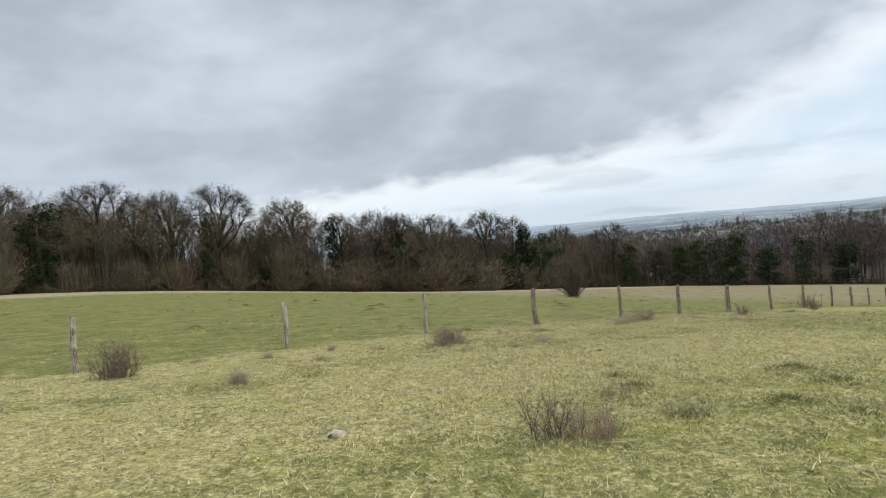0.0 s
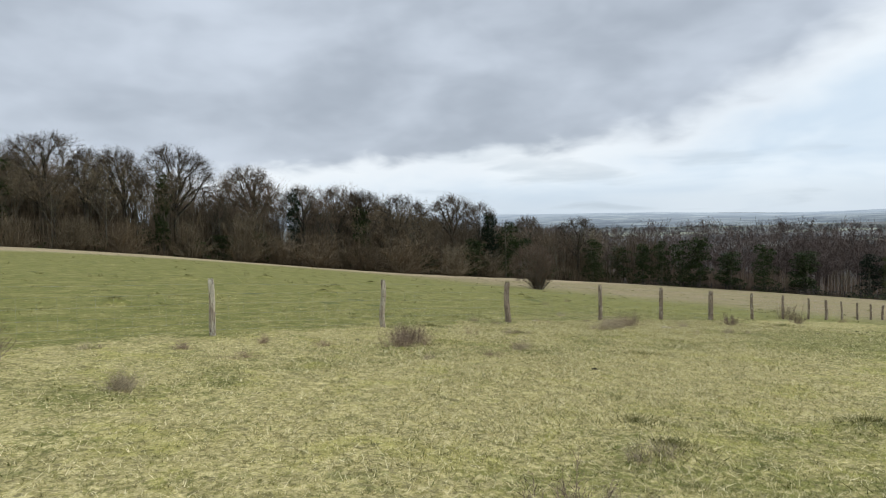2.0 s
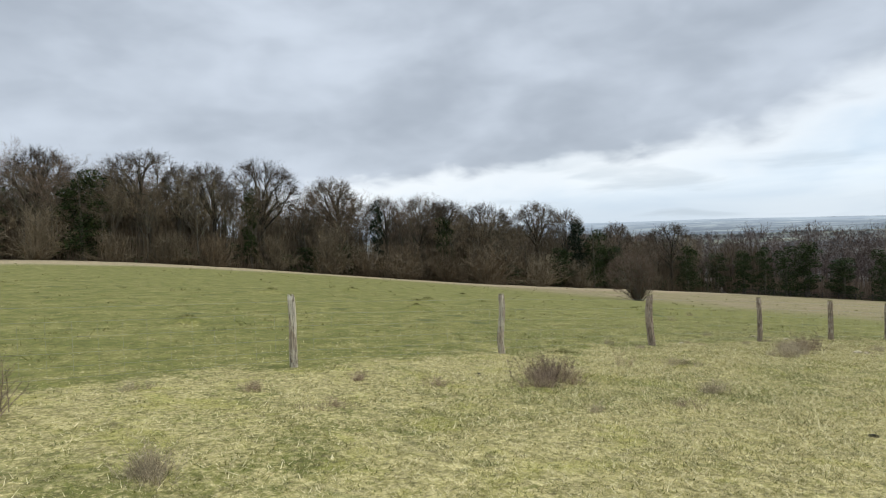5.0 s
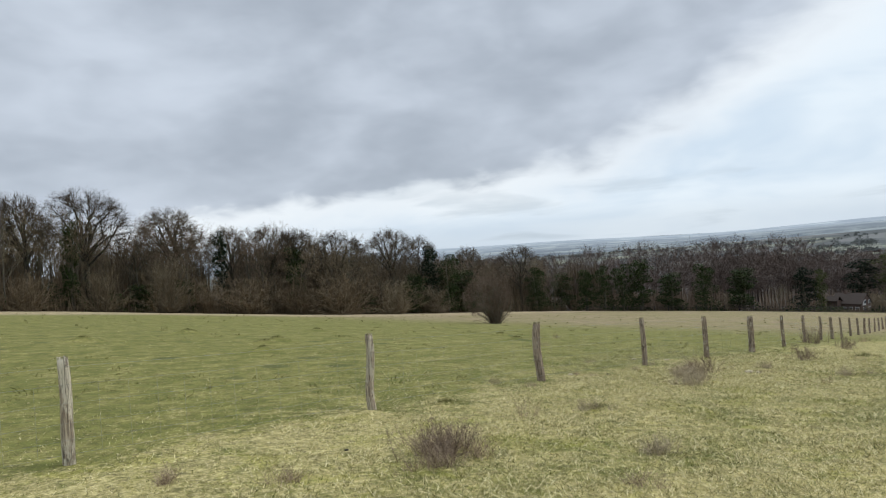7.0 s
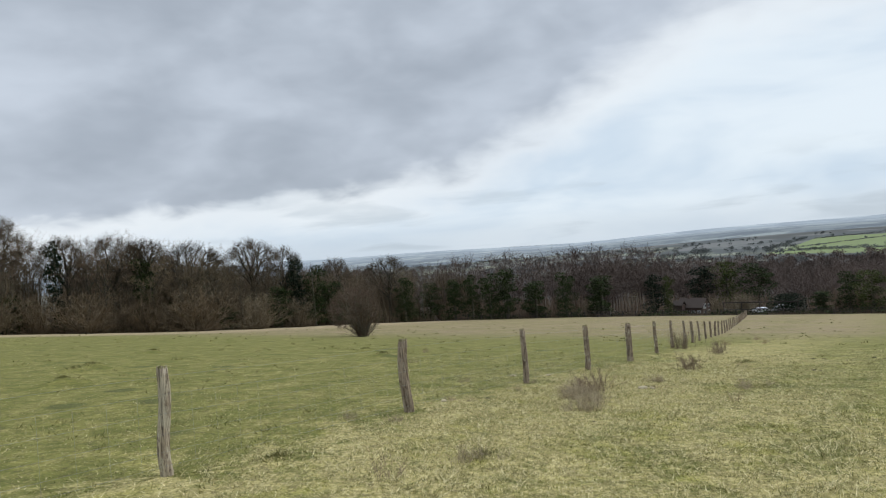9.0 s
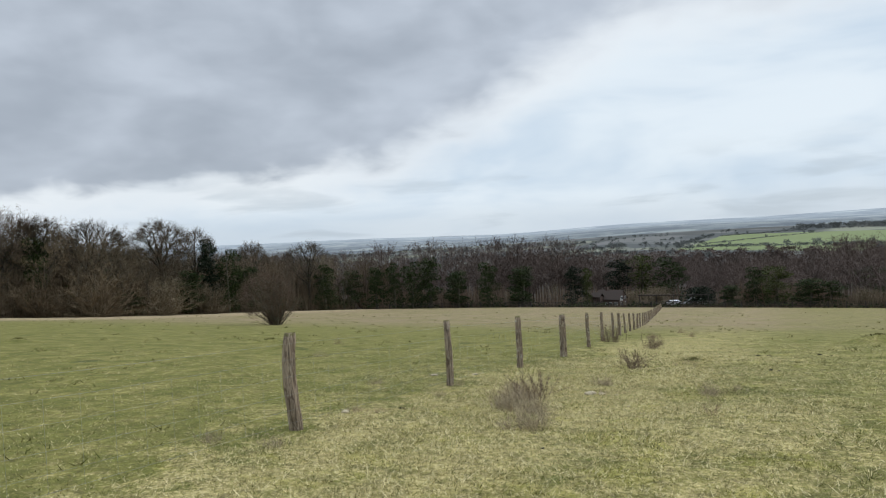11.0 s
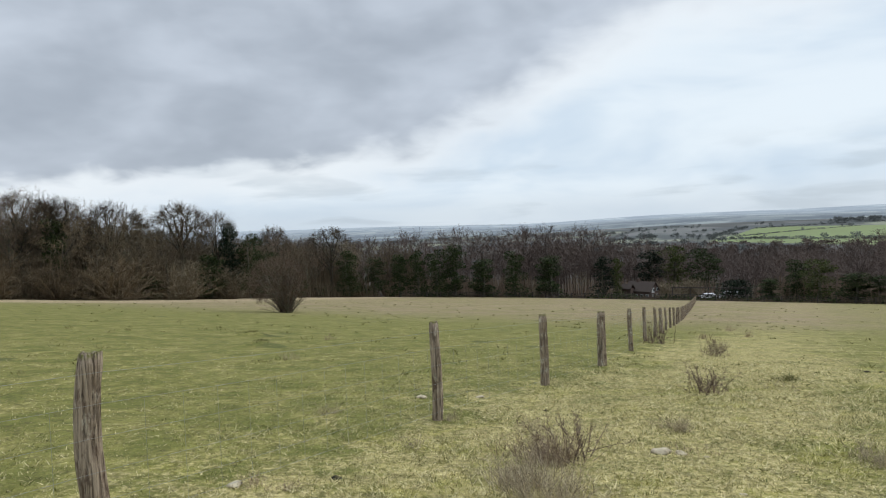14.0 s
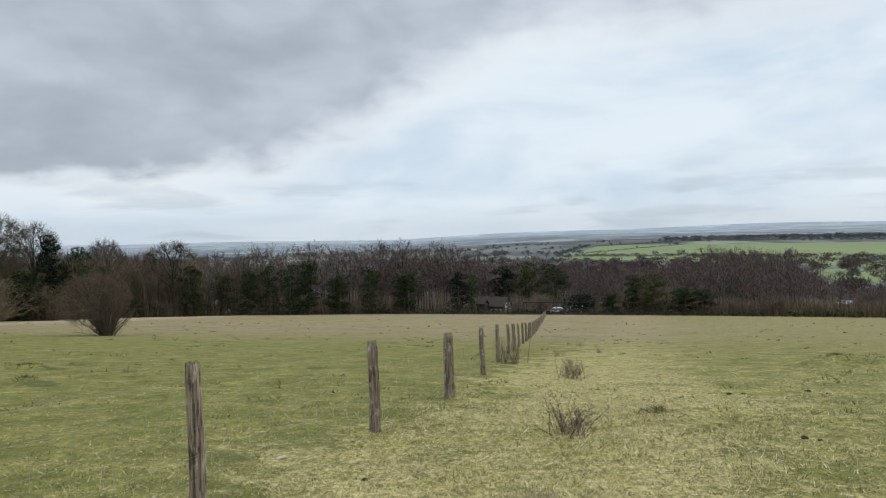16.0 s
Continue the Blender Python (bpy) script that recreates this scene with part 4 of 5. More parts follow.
def weed_mesh(seed, high, wide, stems, twig=0.006):
    """Upright forking dead stems over an uneven patch."""
    rng = random.Random(seed)
    m = Mesh()
    hearts = [(rng.gauss(0, 0.17) * wide, rng.gauss(0, 0.14) * wide, rng.uniform(0.5, 1.0)) for _ in range(7)]
    for i in range(stems):
        hx, hy, grown = rng.choice(hearts)
        a, r = rng.uniform(0, 6.28), abs(rng.gauss(0, 0.14)) * wide
        p = Vector((hx + r * math.cos(a), hy + r * math.sin(a) * 0.75, -0.03))
        tallness = high * grown * rng.uniform(0.35, 1.1) * math.exp(-(r / wide) ** 2 * 5)
        way = Vector((rng.gauss(0, 0.38) + p.x / wide * 0.7, rng.gauss(0, 0.38) + p.y / wide * 0.7, 1)).normalized()
        q = p + way * tallness * 0.55
        e = q + (way + Vector((rng.gauss(0, 0.25), rng.gauss(0, 0.25), 0))).normalized() * tallness * 0.5
        m.tube(p, q, twig * 0.55, twig * 0.42, 3)
        m.blade(q, e, twig * 0.9, rng)
        for j in range(rng.randrange(4, 9)):
            s = p.lerp(q, rng.uniform(0.3, 1.0)) if j % 2 else q.lerp(e, rng.random())
            t = s + Vector((rng.gauss(0, 0.6), rng.gauss(0, 0.6), rng.uniform(0.2, 1))).normalized() * high * rng.uniform(0.1, 0.3)
            m.blade(s, t, twig * 0.7, rng)
    return m


WEEDS = [  # place, height, breadth, stems, reddish
    (3.0, -1.45, 0.5, 1.0, 420, 1), (3.3, -1.8, 0.34, 0.7, 200, 1), (2.66, 5.25, 0.42, 0.85, 260, 0), (2.16, 6.2, 0.44, 1.05, 460, 0), (1.82, 7.3, 0.42, 0.95, 300, 1),
    (11.15, -5.8, 0.34, 0.8, 260, 1), (10.7, -5.5, 0.28, 0.7, 160, 0), (10.2, -4.2, 0.22, 0.8, 160, 0), (11.4, -4.75, 0.2, 0.7, 120, 0),
    (4.58, -6.9, 0.40, 0.7, 300, 0), (1.62, -5.2, 0.28, 0.5, 110, 1), (2.4, -2.97, 0.25, 0.55, 120, 1), (3.04, -4.82, 0.2, 0.7, 130, 1), (4.6, -0.08, 0.34, 0.55, 160, 0),
    (1.6, -3.77, 0.32, 0.4, 90, 1), (2.37, 0.75, 0.6, 0.35, 24, 1), (2.8, 1.6, 0.22, 0.65, 150, 0), (4.4, 8.5, 0.26, 0.95, 240, 0), (2.6, 9.07, 0.3, 0.5, 130, 0),
    (2.95, 8.1, 0.12, 0.7, 110, 1), (12.6, -3.2, 0.3, 0.9, 200, 0), (0.5, 27.5, 0.5, 0.7, 80, 1), (1.6, 31.0, 0.5, 0.6, 70, 1), (0.2, 38.0, 0.6, 0.8, 70, 1),
    (-5.8, 12.4, 0.35, 0.4, 40, 0), (-9.0, 17.5, 0.4, 0.5, 40, 1), (0.9, -6.5, 0.25, 0.5, 80, 0), (0.4, 3.4, 0.2, 0.5, 80, 0), (0.5, 7.2, 0.2, 0.4, 70, 0),
    (4.78, -2.4, 0.2, 0.35, 70, 0), (5.0, -1.15, 0.2, 0.6, 110, 1), (0.18, 5.65, 0.16, 0.6, 130, 1), (-0.5, 3.4, 0.22, 0.5, 90, 0), (3.5, 13.15, 0.14, 0.8, 110, 0),
    (4.45, 6.5, 0.5, 0.2, 12, 1), (1.2, 8.45, 0.3, 0.4, 60, 0), (-1.3, 8.1, 0.2, 0.45, 80, 0), (0.15, 8.5, 0.18, 0.4, 60, 0),
]


def make_weeds():
    for k, (x, y, high, wide, stems, red) in enumerate(WEEDS):
        mesh = weed_mesh(300 + k, high, wide, stems, 0.0036 if high > 0.4 else 0.0032)
        label = "clump of reddish-brown dead weed stems in the rough grass" if red else "clump of pale dead grass and weed stems in the turf"
        ob = thing("dead_weed_clump", label, "weeds", "dead weed clumps")
        tagged(part("foliage", mesh.data("foliage", WEED if red else BENTS, flat=True), None, ob), kind="stuff")
        place(ob, x, y, turn=k * 47.0)


make_weeds()


def make_brambles():
    """Low twiggy bushes in the rough strip outside the fence."""
    for k, (x, y, high, wide, stems) in enumerate([(1.81, -8.2, 0.72, 0.95, 110), (2.5, 12.1, 0.5, 0.85, 46), (1.75, 19.0, 0.5, 0.85, 40), (-0.45, 23.4, 0.8, 1.1, 46), (10.85, -6.1, 0.55, 0.75, 34), (3.05, -1.5, 0.44, 0.95, 46), (1.85, 7.35, 0.45, 0.95, 34)]):
        pair = shrub_meshes(400 + k, high, wide, stems, 9, 0.004, 1.5, 0.16)
        ob = thing("bramble_bush", "small bare twiggy bramble bush in the rough grass", "bush", "bramble bushes")
        at = len(pair[0].v)
        pair[0].v += pair[1].v
        pair[0].f += [tuple(i + at for i in face) for face in pair[1].f]
        tagged(part("foliage", pair[0].data("foliage", BRAMBLE, flat=True), None, ob), kind="stuff")
        place(ob, x, y, turn=k * 63.0)


make_brambles()


def lump(seed, size, squash, mat, name):
    rng = random.Random(seed)
    bm = bmesh.new()
    bmesh.ops.create_icosphere(bm, subdivisions=3, radius=size / 2)
    for v in bm.verts:
        k = 1 + 0.45 * noise.noise(v.co * (2.6 / size) + Vector((seed, 0, 0))) + 0.18 * noise.noise(v.co * (8 / size))
        v.co = Vector((v.co.x * k, v.co.y * k * 0.75, v.co.z * k * squash))
    for f in bm.faces:
        f.smooth = True
    me = bpy.data.meshes.new(name)
    bm.to_mesh(me)
    bm.free()
    me.materials.append(mat)
    return me


def stone_material():
    m, n = material("flint")
    where = n.add("ShaderNodeTexCoord").outputs["Object"]
    patch = n.noise(where, 9.0, 4, 0.6)
    colour = n.mix(n.span(patch, 0.42, 0.6), (0.47, 0.40, 0.27), (0.30, 0.245, 0.16))
    colour = n.mix(n.span(n.noise(where, 5.0, 2), 0.62, 0.66), colour, (0.05, 0.046, 0.04))
    return finish(m, n, colour, 0.7, patch, 0.5, 0.01, 0.3)


FLINT = stone_material()
DUNG = dead_material("dung", (0.018, 0.015, 0.009), (0.04, 0.033, 0.02))
for k, (x, y, size) in enumerate([(9.2, -7.5, 0.24), (2.62, 8.0, 0.2), (2.78, 8.02, 0.12), (3.0, 8.0, 0.05), (5.4, 9.4, 0.05), (-0.98, 9.71, 0.16), (-0.3, 10.2, 0.12), (-0.14, 5.48, 0.14), (3.38, 6.98, 0.05)]):
    place(tagged(new("flint_stone", lump(20 + k, size, 0.42, FLINT, "flint_stone")), "pale flint stone lying in the short turf", "stone", "flints"), x, y, turn=k * 70)
for k, (x, y, size) in enumerate([(4.75, 16.5, 0.15), (5.0, 16.6, 0.14), (5.06, 12.4, 0.14), (5.2, 12.3, 0.1), (6.15, 17.3, 0.16), (0.45, 6.0, 0.13), (6.9, -0.8, 0.14), (6.4, 17.0, 0.1), (1.9, -1.9, 0.09), (7.6, 24.6, 0.18), (8.4, 25.2, 0.2), (0.9, 9.6, 0.09), (3.1, 4.2, 0.07), (9.0, 19.6, 0.2)]):
    place(tagged(new("dropping", lump(60 + k, size * 0.7, 0.5, DUNG, "dropping")), "dark animal dropping lying on the short turf", "dung", "droppings"), x, y, turn=k * 40)


# ---- farmhouse, vehicles and rails beyond the field ----
def box(x0, y0, z0, x1, y1, z1, bevel=0.0):
    bm = bmesh.new()
    bmesh.ops.create_cube(bm, size=1.0)
    for v in bm.verts:
        v.co = Vector((x0 + (v.co.x + 0.5) * (x1 - x0), y0 + (v.co.y + 0.5) * (y1 - y0), z0 + (v.co.z + 0.5) * (z1 - z0)))
    if bevel:
        bmesh.ops.bevel(bm, geom=bm.edges, offset=bevel, segments=2, affect="EDGES", profile=0.6)
    return bm


def plain(name, colour, rough=0.7, metal=0.0, grain=8.0, spread=0.12):
    m, n = material(name)
    where = n.add("ShaderNodeTexCoord").outputs["Object"]
    dark = tuple(c * (1 - spread) for c in colour)
    light = tuple(min(1.0, c * (1 + spread)) for c in colour)
    shader = n.add("ShaderNodeBsdfPrincipled", {"Base Color": n.mix(n.noise(where, grain, 4), dark, light), "Roughness": rough, "Metallic": metal})
    n.add("ShaderNodeOutputMaterial", {0: shader.outputs[0]})
    return m


RENDERED = plain("white_render", (0.56, 0.55, 0.52), 0.9, grain=2.0)
BRICKWORK = plain("dark_brick", (0.09, 0.058, 0.044), 0.9, grain=3.0, spread=0.3)
TIMBER = plain("dark_timber", (0.045, 0.036, 0.03), 0.85, spread=0.3)
ROOFTILE = plain("roof_tiles", (0.046, 0.031, 0.022), 0.85, grain=3.0, spread=0.35)
GLASS = plain("window_glass", (0.05, 0.06, 0.07), 0.08)
WHITE_PAINT = plain("white_car_paint", (0.78, 0.79, 0.80), 0.3, spread=0.03)
GREEN_PAINT = plain("green_paint", (0.03, 0.12, 0.06), 0.4, spread=0.05)
RUBBER = plain("tyre_rubber", (0.02, 0.02, 0.02), 0.9)
STEEL = plain("wheel_steel", (0.35, 0.35, 0.36), 0.4, 0.8)


def gable(y0, y1, half, eaves, ridge, over):
    """Two roof slopes with thickness, ridge along y."""
    bm = bmesh.new()
    for s in (-1, 1):
        pts = [(s * (half + over), eaves - over * 0.75), (0, ridge), (0, ridge + 0.22), (s * (half + over), eaves - over * 0.75 + 0.2)]
        vs = [[bm.verts.new((x, y, z)) for x, z in pts] for y in (y0 - over, y1 + over)]
        for i in range(4):
            j = (i + 1) % 4
            bm.faces.new((vs[0][i], vs[0][j], vs[1][j], vs[1][i]))
        bm.faces.new(vs[0])
        bm.faces.new(list(reversed(vs[1])))
    bmesh.ops.recalc_face_normals(bm, faces=bm.faces)
    return bm


def make_house():
    house = thing("farmhouse", "old dark brick farmhouse with tiled roof and white gable panel", "house")
    body = box(-3, -4.5, 0, 3, 4.5, 3.2)
    for y in (-4.5, 4.5):
        a, b, c = [bm_v for bm_v in (body.verts.new((-3, y, 3.2)), body.verts.new((3, y, 3.2)), body.verts.new((0, y, 6.0)))]
        body.faces.new((a, b, c))
    part("wall", body, BRICKWORK, house)
    part("roof", gable(-4.5, 4.5, 3, 3.2, 6.0, 0.4), ROOFTILE, house)
    wing = box(-5.2, 1.6, 0, -2.9, 5.0, 4.2)
    part("wing", wing, BRICKWORK, house, "dark brick wing")
    part("gable_panel", box(-2.2, -4.62, 2.6, -0.4, -4.52, 4.3), RENDERED, house, "white gable panel")
    part("chimney", box(-0.4, 1.2, 5.2, 0.4, 2.0, 7.2, 0.03), BRICKWORK, house)
    for x, z in ((-2.0, 0.9), (0.9, 0.9), (1.0, 3.0), (-1.6, 3.0)):
        w = part("window", box(x, -4.68, z, x + 1.1, -4.5, z + 1.1, 0.02), RENDERED, house)
        for k in range(2):
            part("pane", box(x + 0.08 + k * 0.5, -4.71, z + 0.1, x + 0.5 + k * 0.5, -4.69, z + 1.0), GLASS, w)
    for k in range(5):
        part("timber", box(-5.25, 1.7 + k * 0.78, 0.1, -5.2, 1.86 + k * 0.78, 4.1), TIMBER, house)
    for y in (-3.9, -1.9, 0.1):
        w = part("window", box(-3.12, y, 1.0, -2.98, y + 1.2, 2.1, 0.02), RENDERED, house)
        for k in range(2):
            part("pane", box(-3.15, y + 0.1 + k * 0.55, 1.1, -3.13, y + 0.55 + k * 0.55, 2.0), GLASS, w)
    part("wing_roof", gable(1.6, 5.0, 1.3, 4.1, 5.4, 0.3), ROOFTILE, house).location = (-4.05, 0, 0)
    part("door", box(-0.5, -4.6, 0, 0.5, -4.5, 2.05, 0.02), TIMBER, house)
    place(house, -31.2, 163, scale=0.70, turn=74, sink=0.3)


def make_car(name, label, x, y, turn, van):
    car = thing(name, label, "van" if van else "car")
    long, wide, high = (4.9, 1.9, 1.95) if van else (4.3, 1.75, 1.45)
    side = [(-0.5, 0.3), (-0.49, 0.75), (-0.46, 0.98), (-0.36, 1.0), (0.22, 1.0), (0.34, 0.66), (0.47, 0.56), (0.5, 0.3)] if van else \
           [(-0.5, 0.28), (-0.5, 0.58), (-0.46, 0.66), (-0.34, 0.97), (-0.1, 1.0), (0.06, 0.97), (0.22, 0.66), (0.45, 0.56), (0.5, 0.28)]
    bm = bmesh.new()
    rows = []
    for s, pinch in ((-0.5, 0.9), (-0.46, 1.0), (0.46, 1.0), (0.5, 0.9)):
        rows.append([bm.verts.new((px * long, s * wide * (0.9 if pz > 0.7 else 1.0), pz * high * (pinch if pz > 0.7 else 1) + (1 - pinch) * 0.3)) for px, pz in side])
    for a, b in zip(rows, rows[1:]):
        for i in range(len(side)):
            j = (i + 1) % len(side)
            bm.faces.new((a[i], a[j], b[j], b[i]))
    bm.faces.new(rows[0])
    bm.faces.new(list(reversed(rows[-1])))
    bmesh.ops.recalc_face_normals(bm, faces=bm.faces)
    part("body", bm, WHITE_PAINT, car)
    for s in (-1, 1):
        yy = s * wide * 0.475
        part("side_window", box(-0.02 * long, min(yy, yy * 0.97), 0.68 * high, 0.2 * long, max(yy, yy * 0.97), 0.9 * high, 0.01), GLASS, car)
        if not van:
            part("side_window", box(-0.3 * long, min(yy, yy * 0.97), 0.68 * high, -0.06 * long, max(yy, yy * 0.97), 0.9 * high, 0.01), GLASS, car)
        part("headlight", box(0.47 * long, s * 0.6 - 0.15, 0.45 * high, 0.505 * long, s * 0.6 + 0.15, 0.52 * high, 0.01), STEEL, car)
    part("windscreen", box(0.23 * long, -0.4 * wide, 0.7 * high, 0.27 * long, 0.4 * wide, 0.93 * high, 0.01), GLASS, car)
    for px in (-0.31, 0.31):
        for s in (-1, 1):
            bm = bmesh.new()
            bmesh.ops.create_cone(bm, cap_ends=True, segments=20, radius1=0.32, radius2=0.32, depth=0.22, matrix=pose(px * long, s * wide * 0.44, 0.32, 90, 0, 0))
            wheel = part("wheel", bm, RUBBER, car)
            bm = bmesh.new()
            bmesh.ops.create_cone(bm, cap_ends=True, segments=16, radius1=0.19, radius2=0.17, depth=0.24, matrix=pose(px * long, s * wide * 0.445, 0.32, 90, 0, 0))
            part("rim", bm, STEEL, wheel)
    place(car, x, y, turn=turn)


def make_rails():
    rails = thing("field_rail_fence", "dark post and rail fence along the far field edge", "fence")
    run = [edge_at(u)[:2] for u in np.arange(192, 302, 3.0)]
    post = box(-0.07, -0.07, -0.2, 0.07, 0.07, 1.25, 0.01)
    pm = bpy.data.meshes.new("post")
    post.to_mesh(pm)
    post.free()
    pm.materials.append(TIMBER)
    for (x, y), (x2, y2) in zip(run, run[1:]):
        ob = part("post", pm, None, rails)
        ob.location = (x, y, ground_z(x, y))
        for h in (0.45, 0.8, 1.12):
            m = Mesh()
            m.tube((x, y, ground_z(x, y) + h), (x2, y2, ground_z(x2, y2) + h), 0.045, 0.045, 4)
            part("rail", m, TIMBER, rails)
    frame_ = thing("timber_frame", "open timber frame of a paddock shelter", "shelter")
    for k in range(5):
        x = -22.0 + k * 3.6
        z = ground_z(x, 150)
        part("upright", box(x - 0.08, 149.92, z - 0.2, x + 0.08, 150.08, ground_z(-14, 150) + 2.5, 0.01), TIMBER, frame_)
    top = ground_z(-14, 150) + 2.5
    part("crossbeam", box(-22.3, 149.9, top, -7.3, 150.1, top + 0.2, 0.02), TIMBER, frame_)
    part("crossbeam", box(-22.3, 149.92, top - 1.5, -7.3, 150.08, top - 1.36, 0.02), TIMBER, frame_)


make_house()
make_car("white_van", "white panel van on the lane below the field", -11.3, 158.5, 184, True)
make_car("white_car", "white estate car on the lane below the field", -16.2, 158.0, 184, False)
make_car("white_van", "white van parked by the trees below the field", 71.5, 266.0, 170, True)
make_rails()


# ---- the vale: bright pastures and the hazy far ridge ----
def draped(name, corners, mat, lift, label, n=26, kind="structure"):
    """A sheet over the land between four corners."""
    bm = bmesh.new()
    a, b, c, d = [Vector(p) for p in corners]
    grid = []
    for i in range(n + 1):
        row = []
        for j in range(n + 1):
            u, v = i / n, j / n
            p = (a.lerp(b, u)).lerp(d.lerp(c, u), v)
            inner = 0 < i < n and 0 < j < n
            row.append(bm.verts.new((p.x, p.y, ground_z(p.x, p.y) + (lift if inner else -lift))))
        grid.append(row)
    for i in range(n):
        for j in range(n):
            f = bm.faces.new((grid[i][j], grid[i + 1][j], grid[i + 1][j + 1], grid[i][j + 1]))
            f.smooth = True
    me = bpy.data.meshes.new(name)
    bm.to_mesh(me)
    bm.free()
    me.materials.append(mat)
    return tagged(new(name, me), label, "field", kind=kind)


def field_material(name, colour):
    m, n = material(name)
    where = n.add("ShaderNodeNewGeometry").outputs["Position"]
    patch = n.noise(n.scaled(where, 1, 0.3, 1), 0.012, 4, 0.6)
    dark = tuple(c * 0.82 for c in colour)
    return finish(m, n, n.mix(patch, dark, colour), 0.95, None, spec=0.1)


PASTURE = field_material("vale_pasture", (0.205, 0.245, 0.112))


draped("pasture_far", [polar(-7.6, 1050), polar(27, 600), polar(27, 1600), polar(-4.0, 1760)], PASTURE, 1.2, "bright green winter cereal field across the vale")
draped("pasture_near", [polar(12.4, 500), polar(30, 470), polar(30, 640), polar(12.0, 640)], PASTURE, 1.2, "bright green pasture below the trees")


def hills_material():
    m, n = material("hazed_ridge")
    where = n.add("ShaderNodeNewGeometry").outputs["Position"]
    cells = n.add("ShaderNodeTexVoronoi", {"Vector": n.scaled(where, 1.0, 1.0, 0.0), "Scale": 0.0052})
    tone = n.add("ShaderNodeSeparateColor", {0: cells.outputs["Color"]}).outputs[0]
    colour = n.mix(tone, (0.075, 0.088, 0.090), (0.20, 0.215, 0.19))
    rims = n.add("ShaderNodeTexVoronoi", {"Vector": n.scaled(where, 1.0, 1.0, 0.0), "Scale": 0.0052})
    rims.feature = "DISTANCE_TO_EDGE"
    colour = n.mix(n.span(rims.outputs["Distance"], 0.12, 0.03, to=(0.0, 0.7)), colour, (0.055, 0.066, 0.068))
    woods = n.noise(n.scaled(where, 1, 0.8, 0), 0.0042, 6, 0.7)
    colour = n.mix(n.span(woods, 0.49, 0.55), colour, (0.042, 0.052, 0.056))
    # aerial haze painted on as a pale blue glow, stronger farther out
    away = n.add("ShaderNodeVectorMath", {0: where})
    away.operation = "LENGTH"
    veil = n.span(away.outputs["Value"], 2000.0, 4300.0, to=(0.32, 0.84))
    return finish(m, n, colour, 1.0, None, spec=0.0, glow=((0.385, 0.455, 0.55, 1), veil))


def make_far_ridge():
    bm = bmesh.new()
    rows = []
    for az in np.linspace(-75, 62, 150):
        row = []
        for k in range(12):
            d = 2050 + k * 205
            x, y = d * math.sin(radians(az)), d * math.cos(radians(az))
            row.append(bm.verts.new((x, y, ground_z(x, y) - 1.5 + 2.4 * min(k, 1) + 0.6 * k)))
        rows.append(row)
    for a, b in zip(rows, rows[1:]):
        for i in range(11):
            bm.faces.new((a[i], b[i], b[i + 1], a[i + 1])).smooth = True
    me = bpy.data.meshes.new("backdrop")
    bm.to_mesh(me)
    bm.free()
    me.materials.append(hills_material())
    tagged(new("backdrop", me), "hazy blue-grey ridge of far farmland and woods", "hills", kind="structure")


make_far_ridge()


# ---- grass ----
def make_grass():
    """Short turf and straw tufts over the ground that the path overlooks."""
    rng = np.random.default_rng(9)
    chain = np.array([(12.5, -6.5), (8.5, -3.0), (5.0, -0.5), (2.5, 4.5), (1.5, 9.0), (2.0, 14.0)])
    n = 560000
    u = rng.random(n) * (len(chain) - 1)
    k = u.astype(int)
    centre = chain[k] + (chain[k + 1] - chain[k]) * (u - k)[:, None]
    sigma = rng.choice([2.2, 4.2, 8.0], n, p=[0.38, 0.40, 0.22])
    xy = centre + rng.normal(0, 1, (n, 2)) * sigma[:, None]
    # gather into tufts
    lone = rng.random(n) < 0.3
    near = (np.arange(n) // 7) * 7
    xy = np.where(lone[:, None], xy, xy[near] + rng.normal(0, 0.022, (n, 2)))
    centre = np.where(lone[:, None], centre, centre[near])
    far = np.hypot(*(xy - centre).T) / 8
    z = land(xy[:, 0], xy[:, 1])
    clump = 0.5 + 0.5 * np.sin(xy[:, 0] * 2.1 + 2 * np.sin(xy[:, 1] * 1.3)) * np.sin(xy[:, 1] * 1.7 + 1.5 * np.sin(xy[:, 0] * 0.9))
    outside = np.clip(xy[:, 0] + 0.6, 0.25, 1)
    high = (0.018 + 0.042 * rng.random(n) ** 2 * (0.3 + clump)) * (0.55 + 0.45 * outside)
    high = np.where(rng.random(n) < 0.008, high * 1.7, high)
    wide = 0.0036 + 0.0036 * rng.random(n) + 0.005 * far
    a = rng.random(n) * 2 * math.pi
    side = np.c_[np.cos(a), np.sin(a), np.zeros(n)] * wide[:, None] * 0.5
    b = rng.random(n) * 2 * math.pi
    lean = 0.2 + rng.random(n) * 2.4
    root = np.c_[xy, z - 0.006]
    tip = root + np.c_[np.cos(b) * lean, np.sin(b) * lean, np.ones(n)] * high[:, None]
    verts = np.stack([root - side, root + side, tip], 1).reshape(-1, 3)
    me = bpy.data.meshes.new("grass")
    me.vertices.add(3 * n)
    me.vertices.foreach_set("co", verts.astype(np.float32).ravel())
    me.loops.add(3 * n)
    me.loops.foreach_set("vertex_index", np.arange(3 * n, dtype=np.int32))
    me.polygons.add(n)
    me.polygons.foreach_set("loop_start", np.arange(0, 3 * n, 3, dtype=np.int32))
    me.update(calc_edges=True)
    me.materials.append(BLADES)
    tagged(new("grass", me), "short winter grass, mossy green mixed with bleached straw", "grass", kind="stuff")


make_grass()


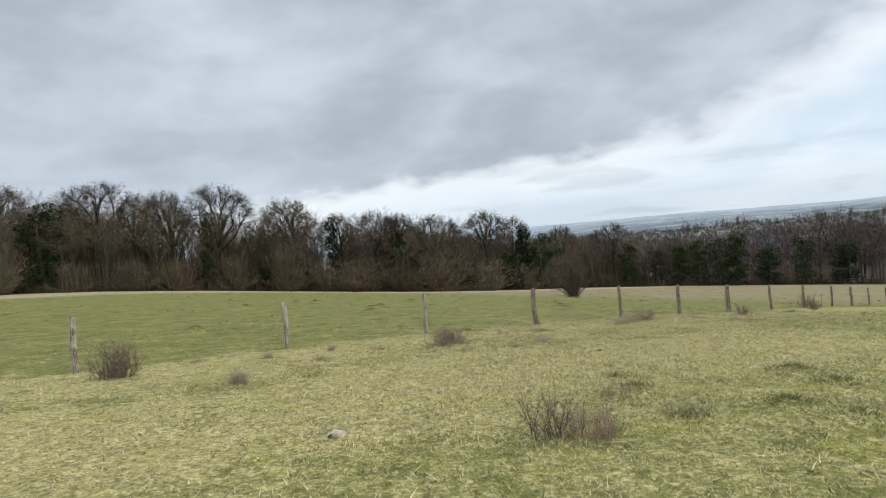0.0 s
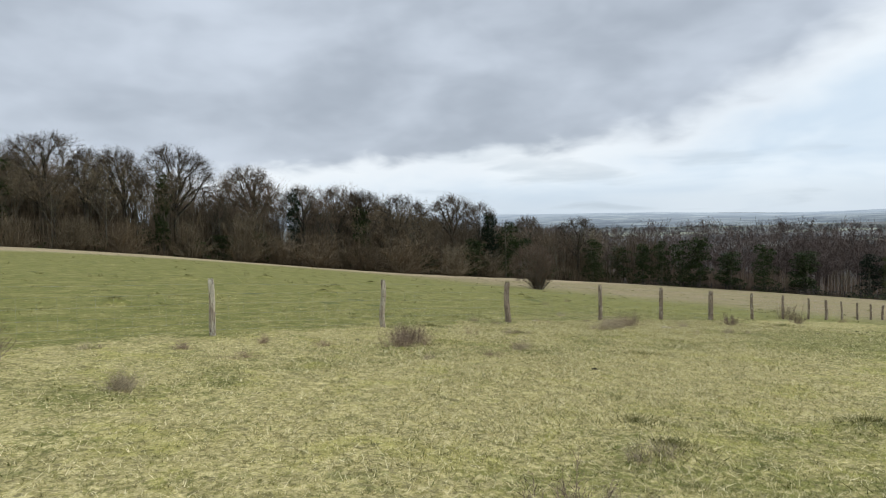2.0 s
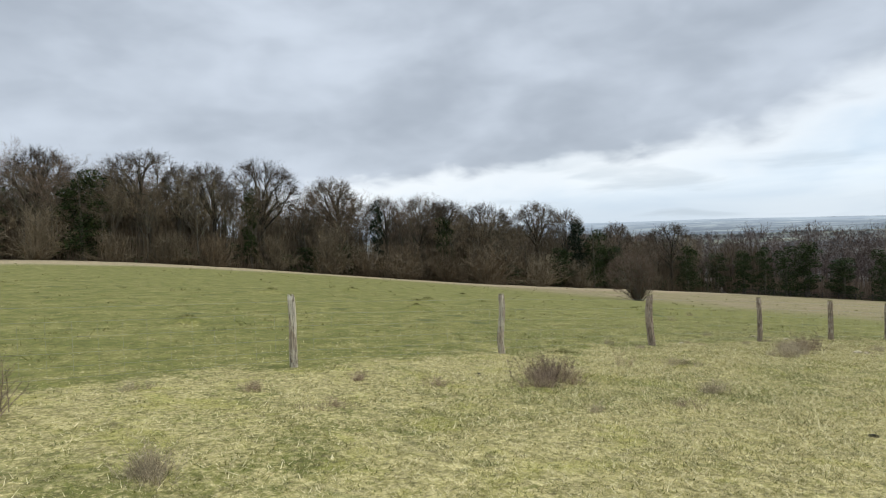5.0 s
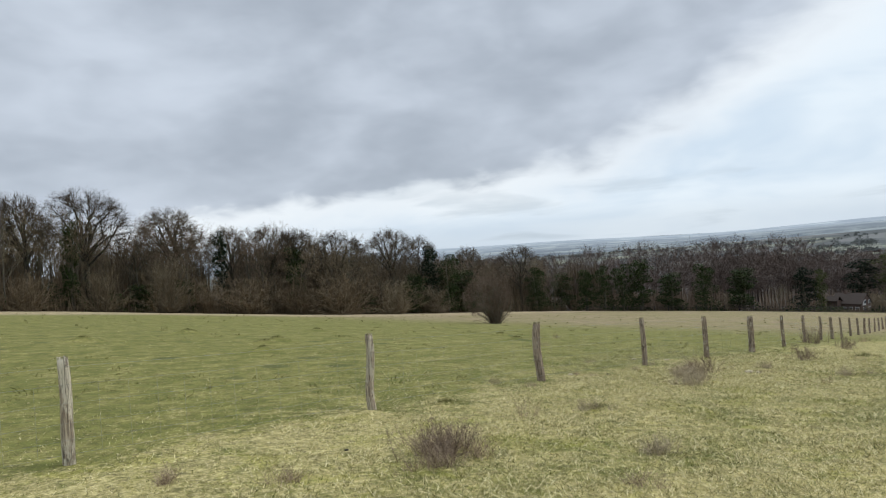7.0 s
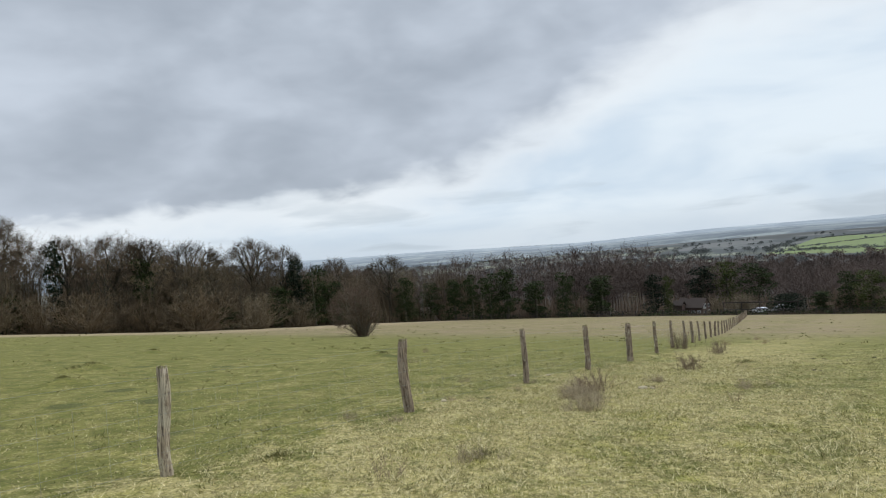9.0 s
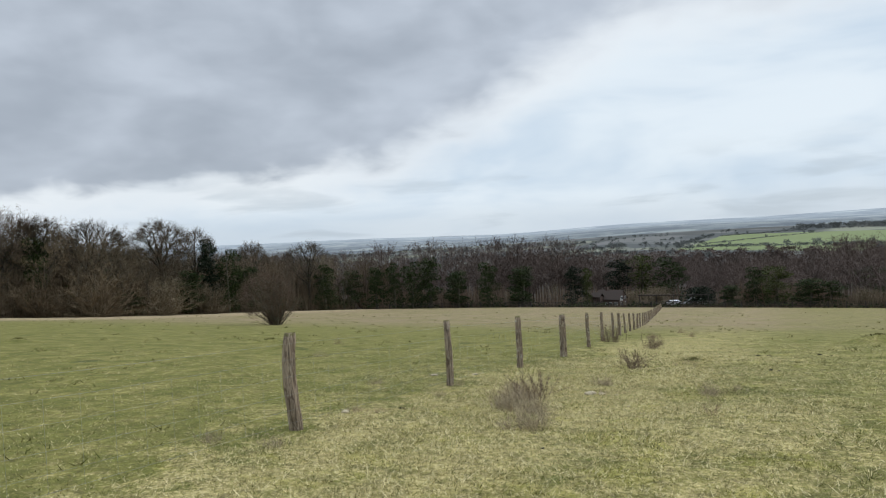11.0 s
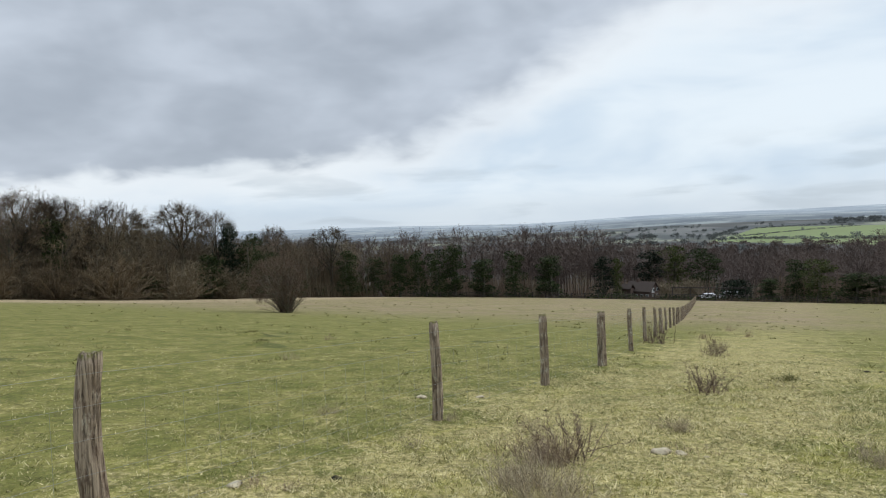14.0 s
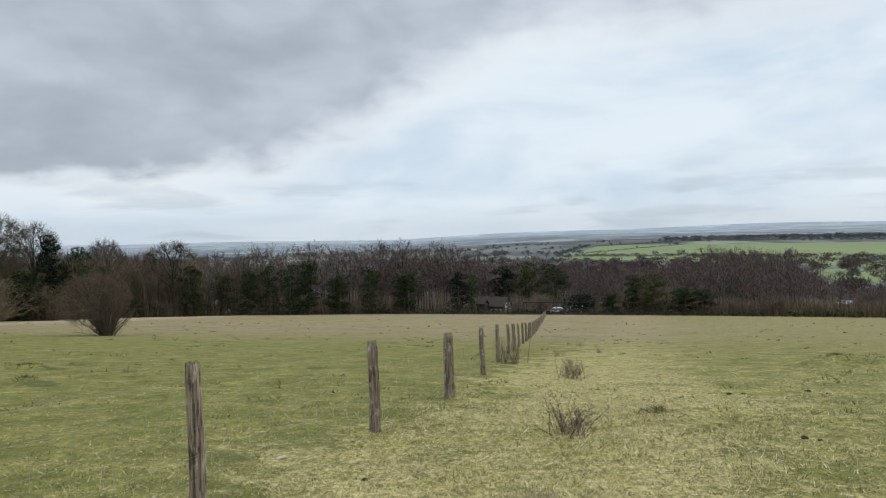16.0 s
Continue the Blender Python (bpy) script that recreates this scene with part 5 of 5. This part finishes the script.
def make_tussocks():
    """Coarser tufts that the sheep leave standing over the grazed field and the track side."""
    rng = random.Random(31)
    m = Mesh()
    for k in range(2300):
        d = math.exp(rng.uniform(math.log(9), math.log(115)))
        az = radians(rng.uniform(-115, 32))
        x, y = 6 + d * math.sin(az), -4 + d * math.cos(az)
        if x < -84 or y > 118 or (x > -0.5 and y < 14) or noise.noise(Vector((x * 0.16, y * 0.16, 3))) < -0.12:
            continue
        grown = rng.uniform(0.4, 1.0) ** 2
        for j in range(9):
            p = Vector((x + rng.gauss(0, 0.09), y + rng.gauss(0, 0.09), 0))
            p.z = ground_z(p.x, p.y) - 0.01
            high = rng.uniform(0.04, 0.12) * grown * (1 + d / 90)
            m.blade(p, p + Vector((rng.gauss(0, 0.6), rng.gauss(0, 0.6), 1)) * high, 0.010 + 0.0007 * d, rng)
    tagged(new("tussocks", m.data("tussocks", TUSSOCK, flat=True)), "dark green and sere grass tussocks left in the grazed field", "grass", kind="stuff")


TUSSOCK = dead_material("tussock_grass", (0.115, 0.12, 0.036), (0.32, 0.285, 0.12))
HEAP_GRASS = dead_material("ant_heap_grass", (0.105, 0.112, 0.034), (0.27, 0.24, 0.10))
make_tussocks()


def make_heap_tufts():
    """Coarse dark tufts crowning the molehills and ant heaps."""
    rng = random.Random(71)
    for x, y, high, wide in MOUNDS:
        m = Mesh()
        for k in range(200 if x > -1 else 110):
            a, r = rng.uniform(0, 6.28), abs(rng.gauss(0, 0.45)) * wide
            p = Vector((r * math.cos(a), r * math.sin(a), 0))
            p.z = ground_z(x + p.x, y + p.y) - ground_z(x, y) - 0.01
            tall_ = rng.uniform(0.03, 0.09)
            m.blade(p, p + Vector((rng.gauss(0, 0.6) + p.x / wide, rng.gauss(0, 0.6) + p.y / wide, 1)) * tall_, rng.uniform(0.004, 0.008) + 0.0005 * math.hypot(x - 5, y), rng)
        ob = thing("grass_tussock", "coarse dark grass tussock grown over an ant heap", "grass", "tussocks on ant heaps")
        tagged(part("foliage", m.data("foliage", HEAP_GRASS, flat=True), None, ob), kind="stuff")
        ob.location = (x, y, ground_z(x, y))


make_heap_tufts()
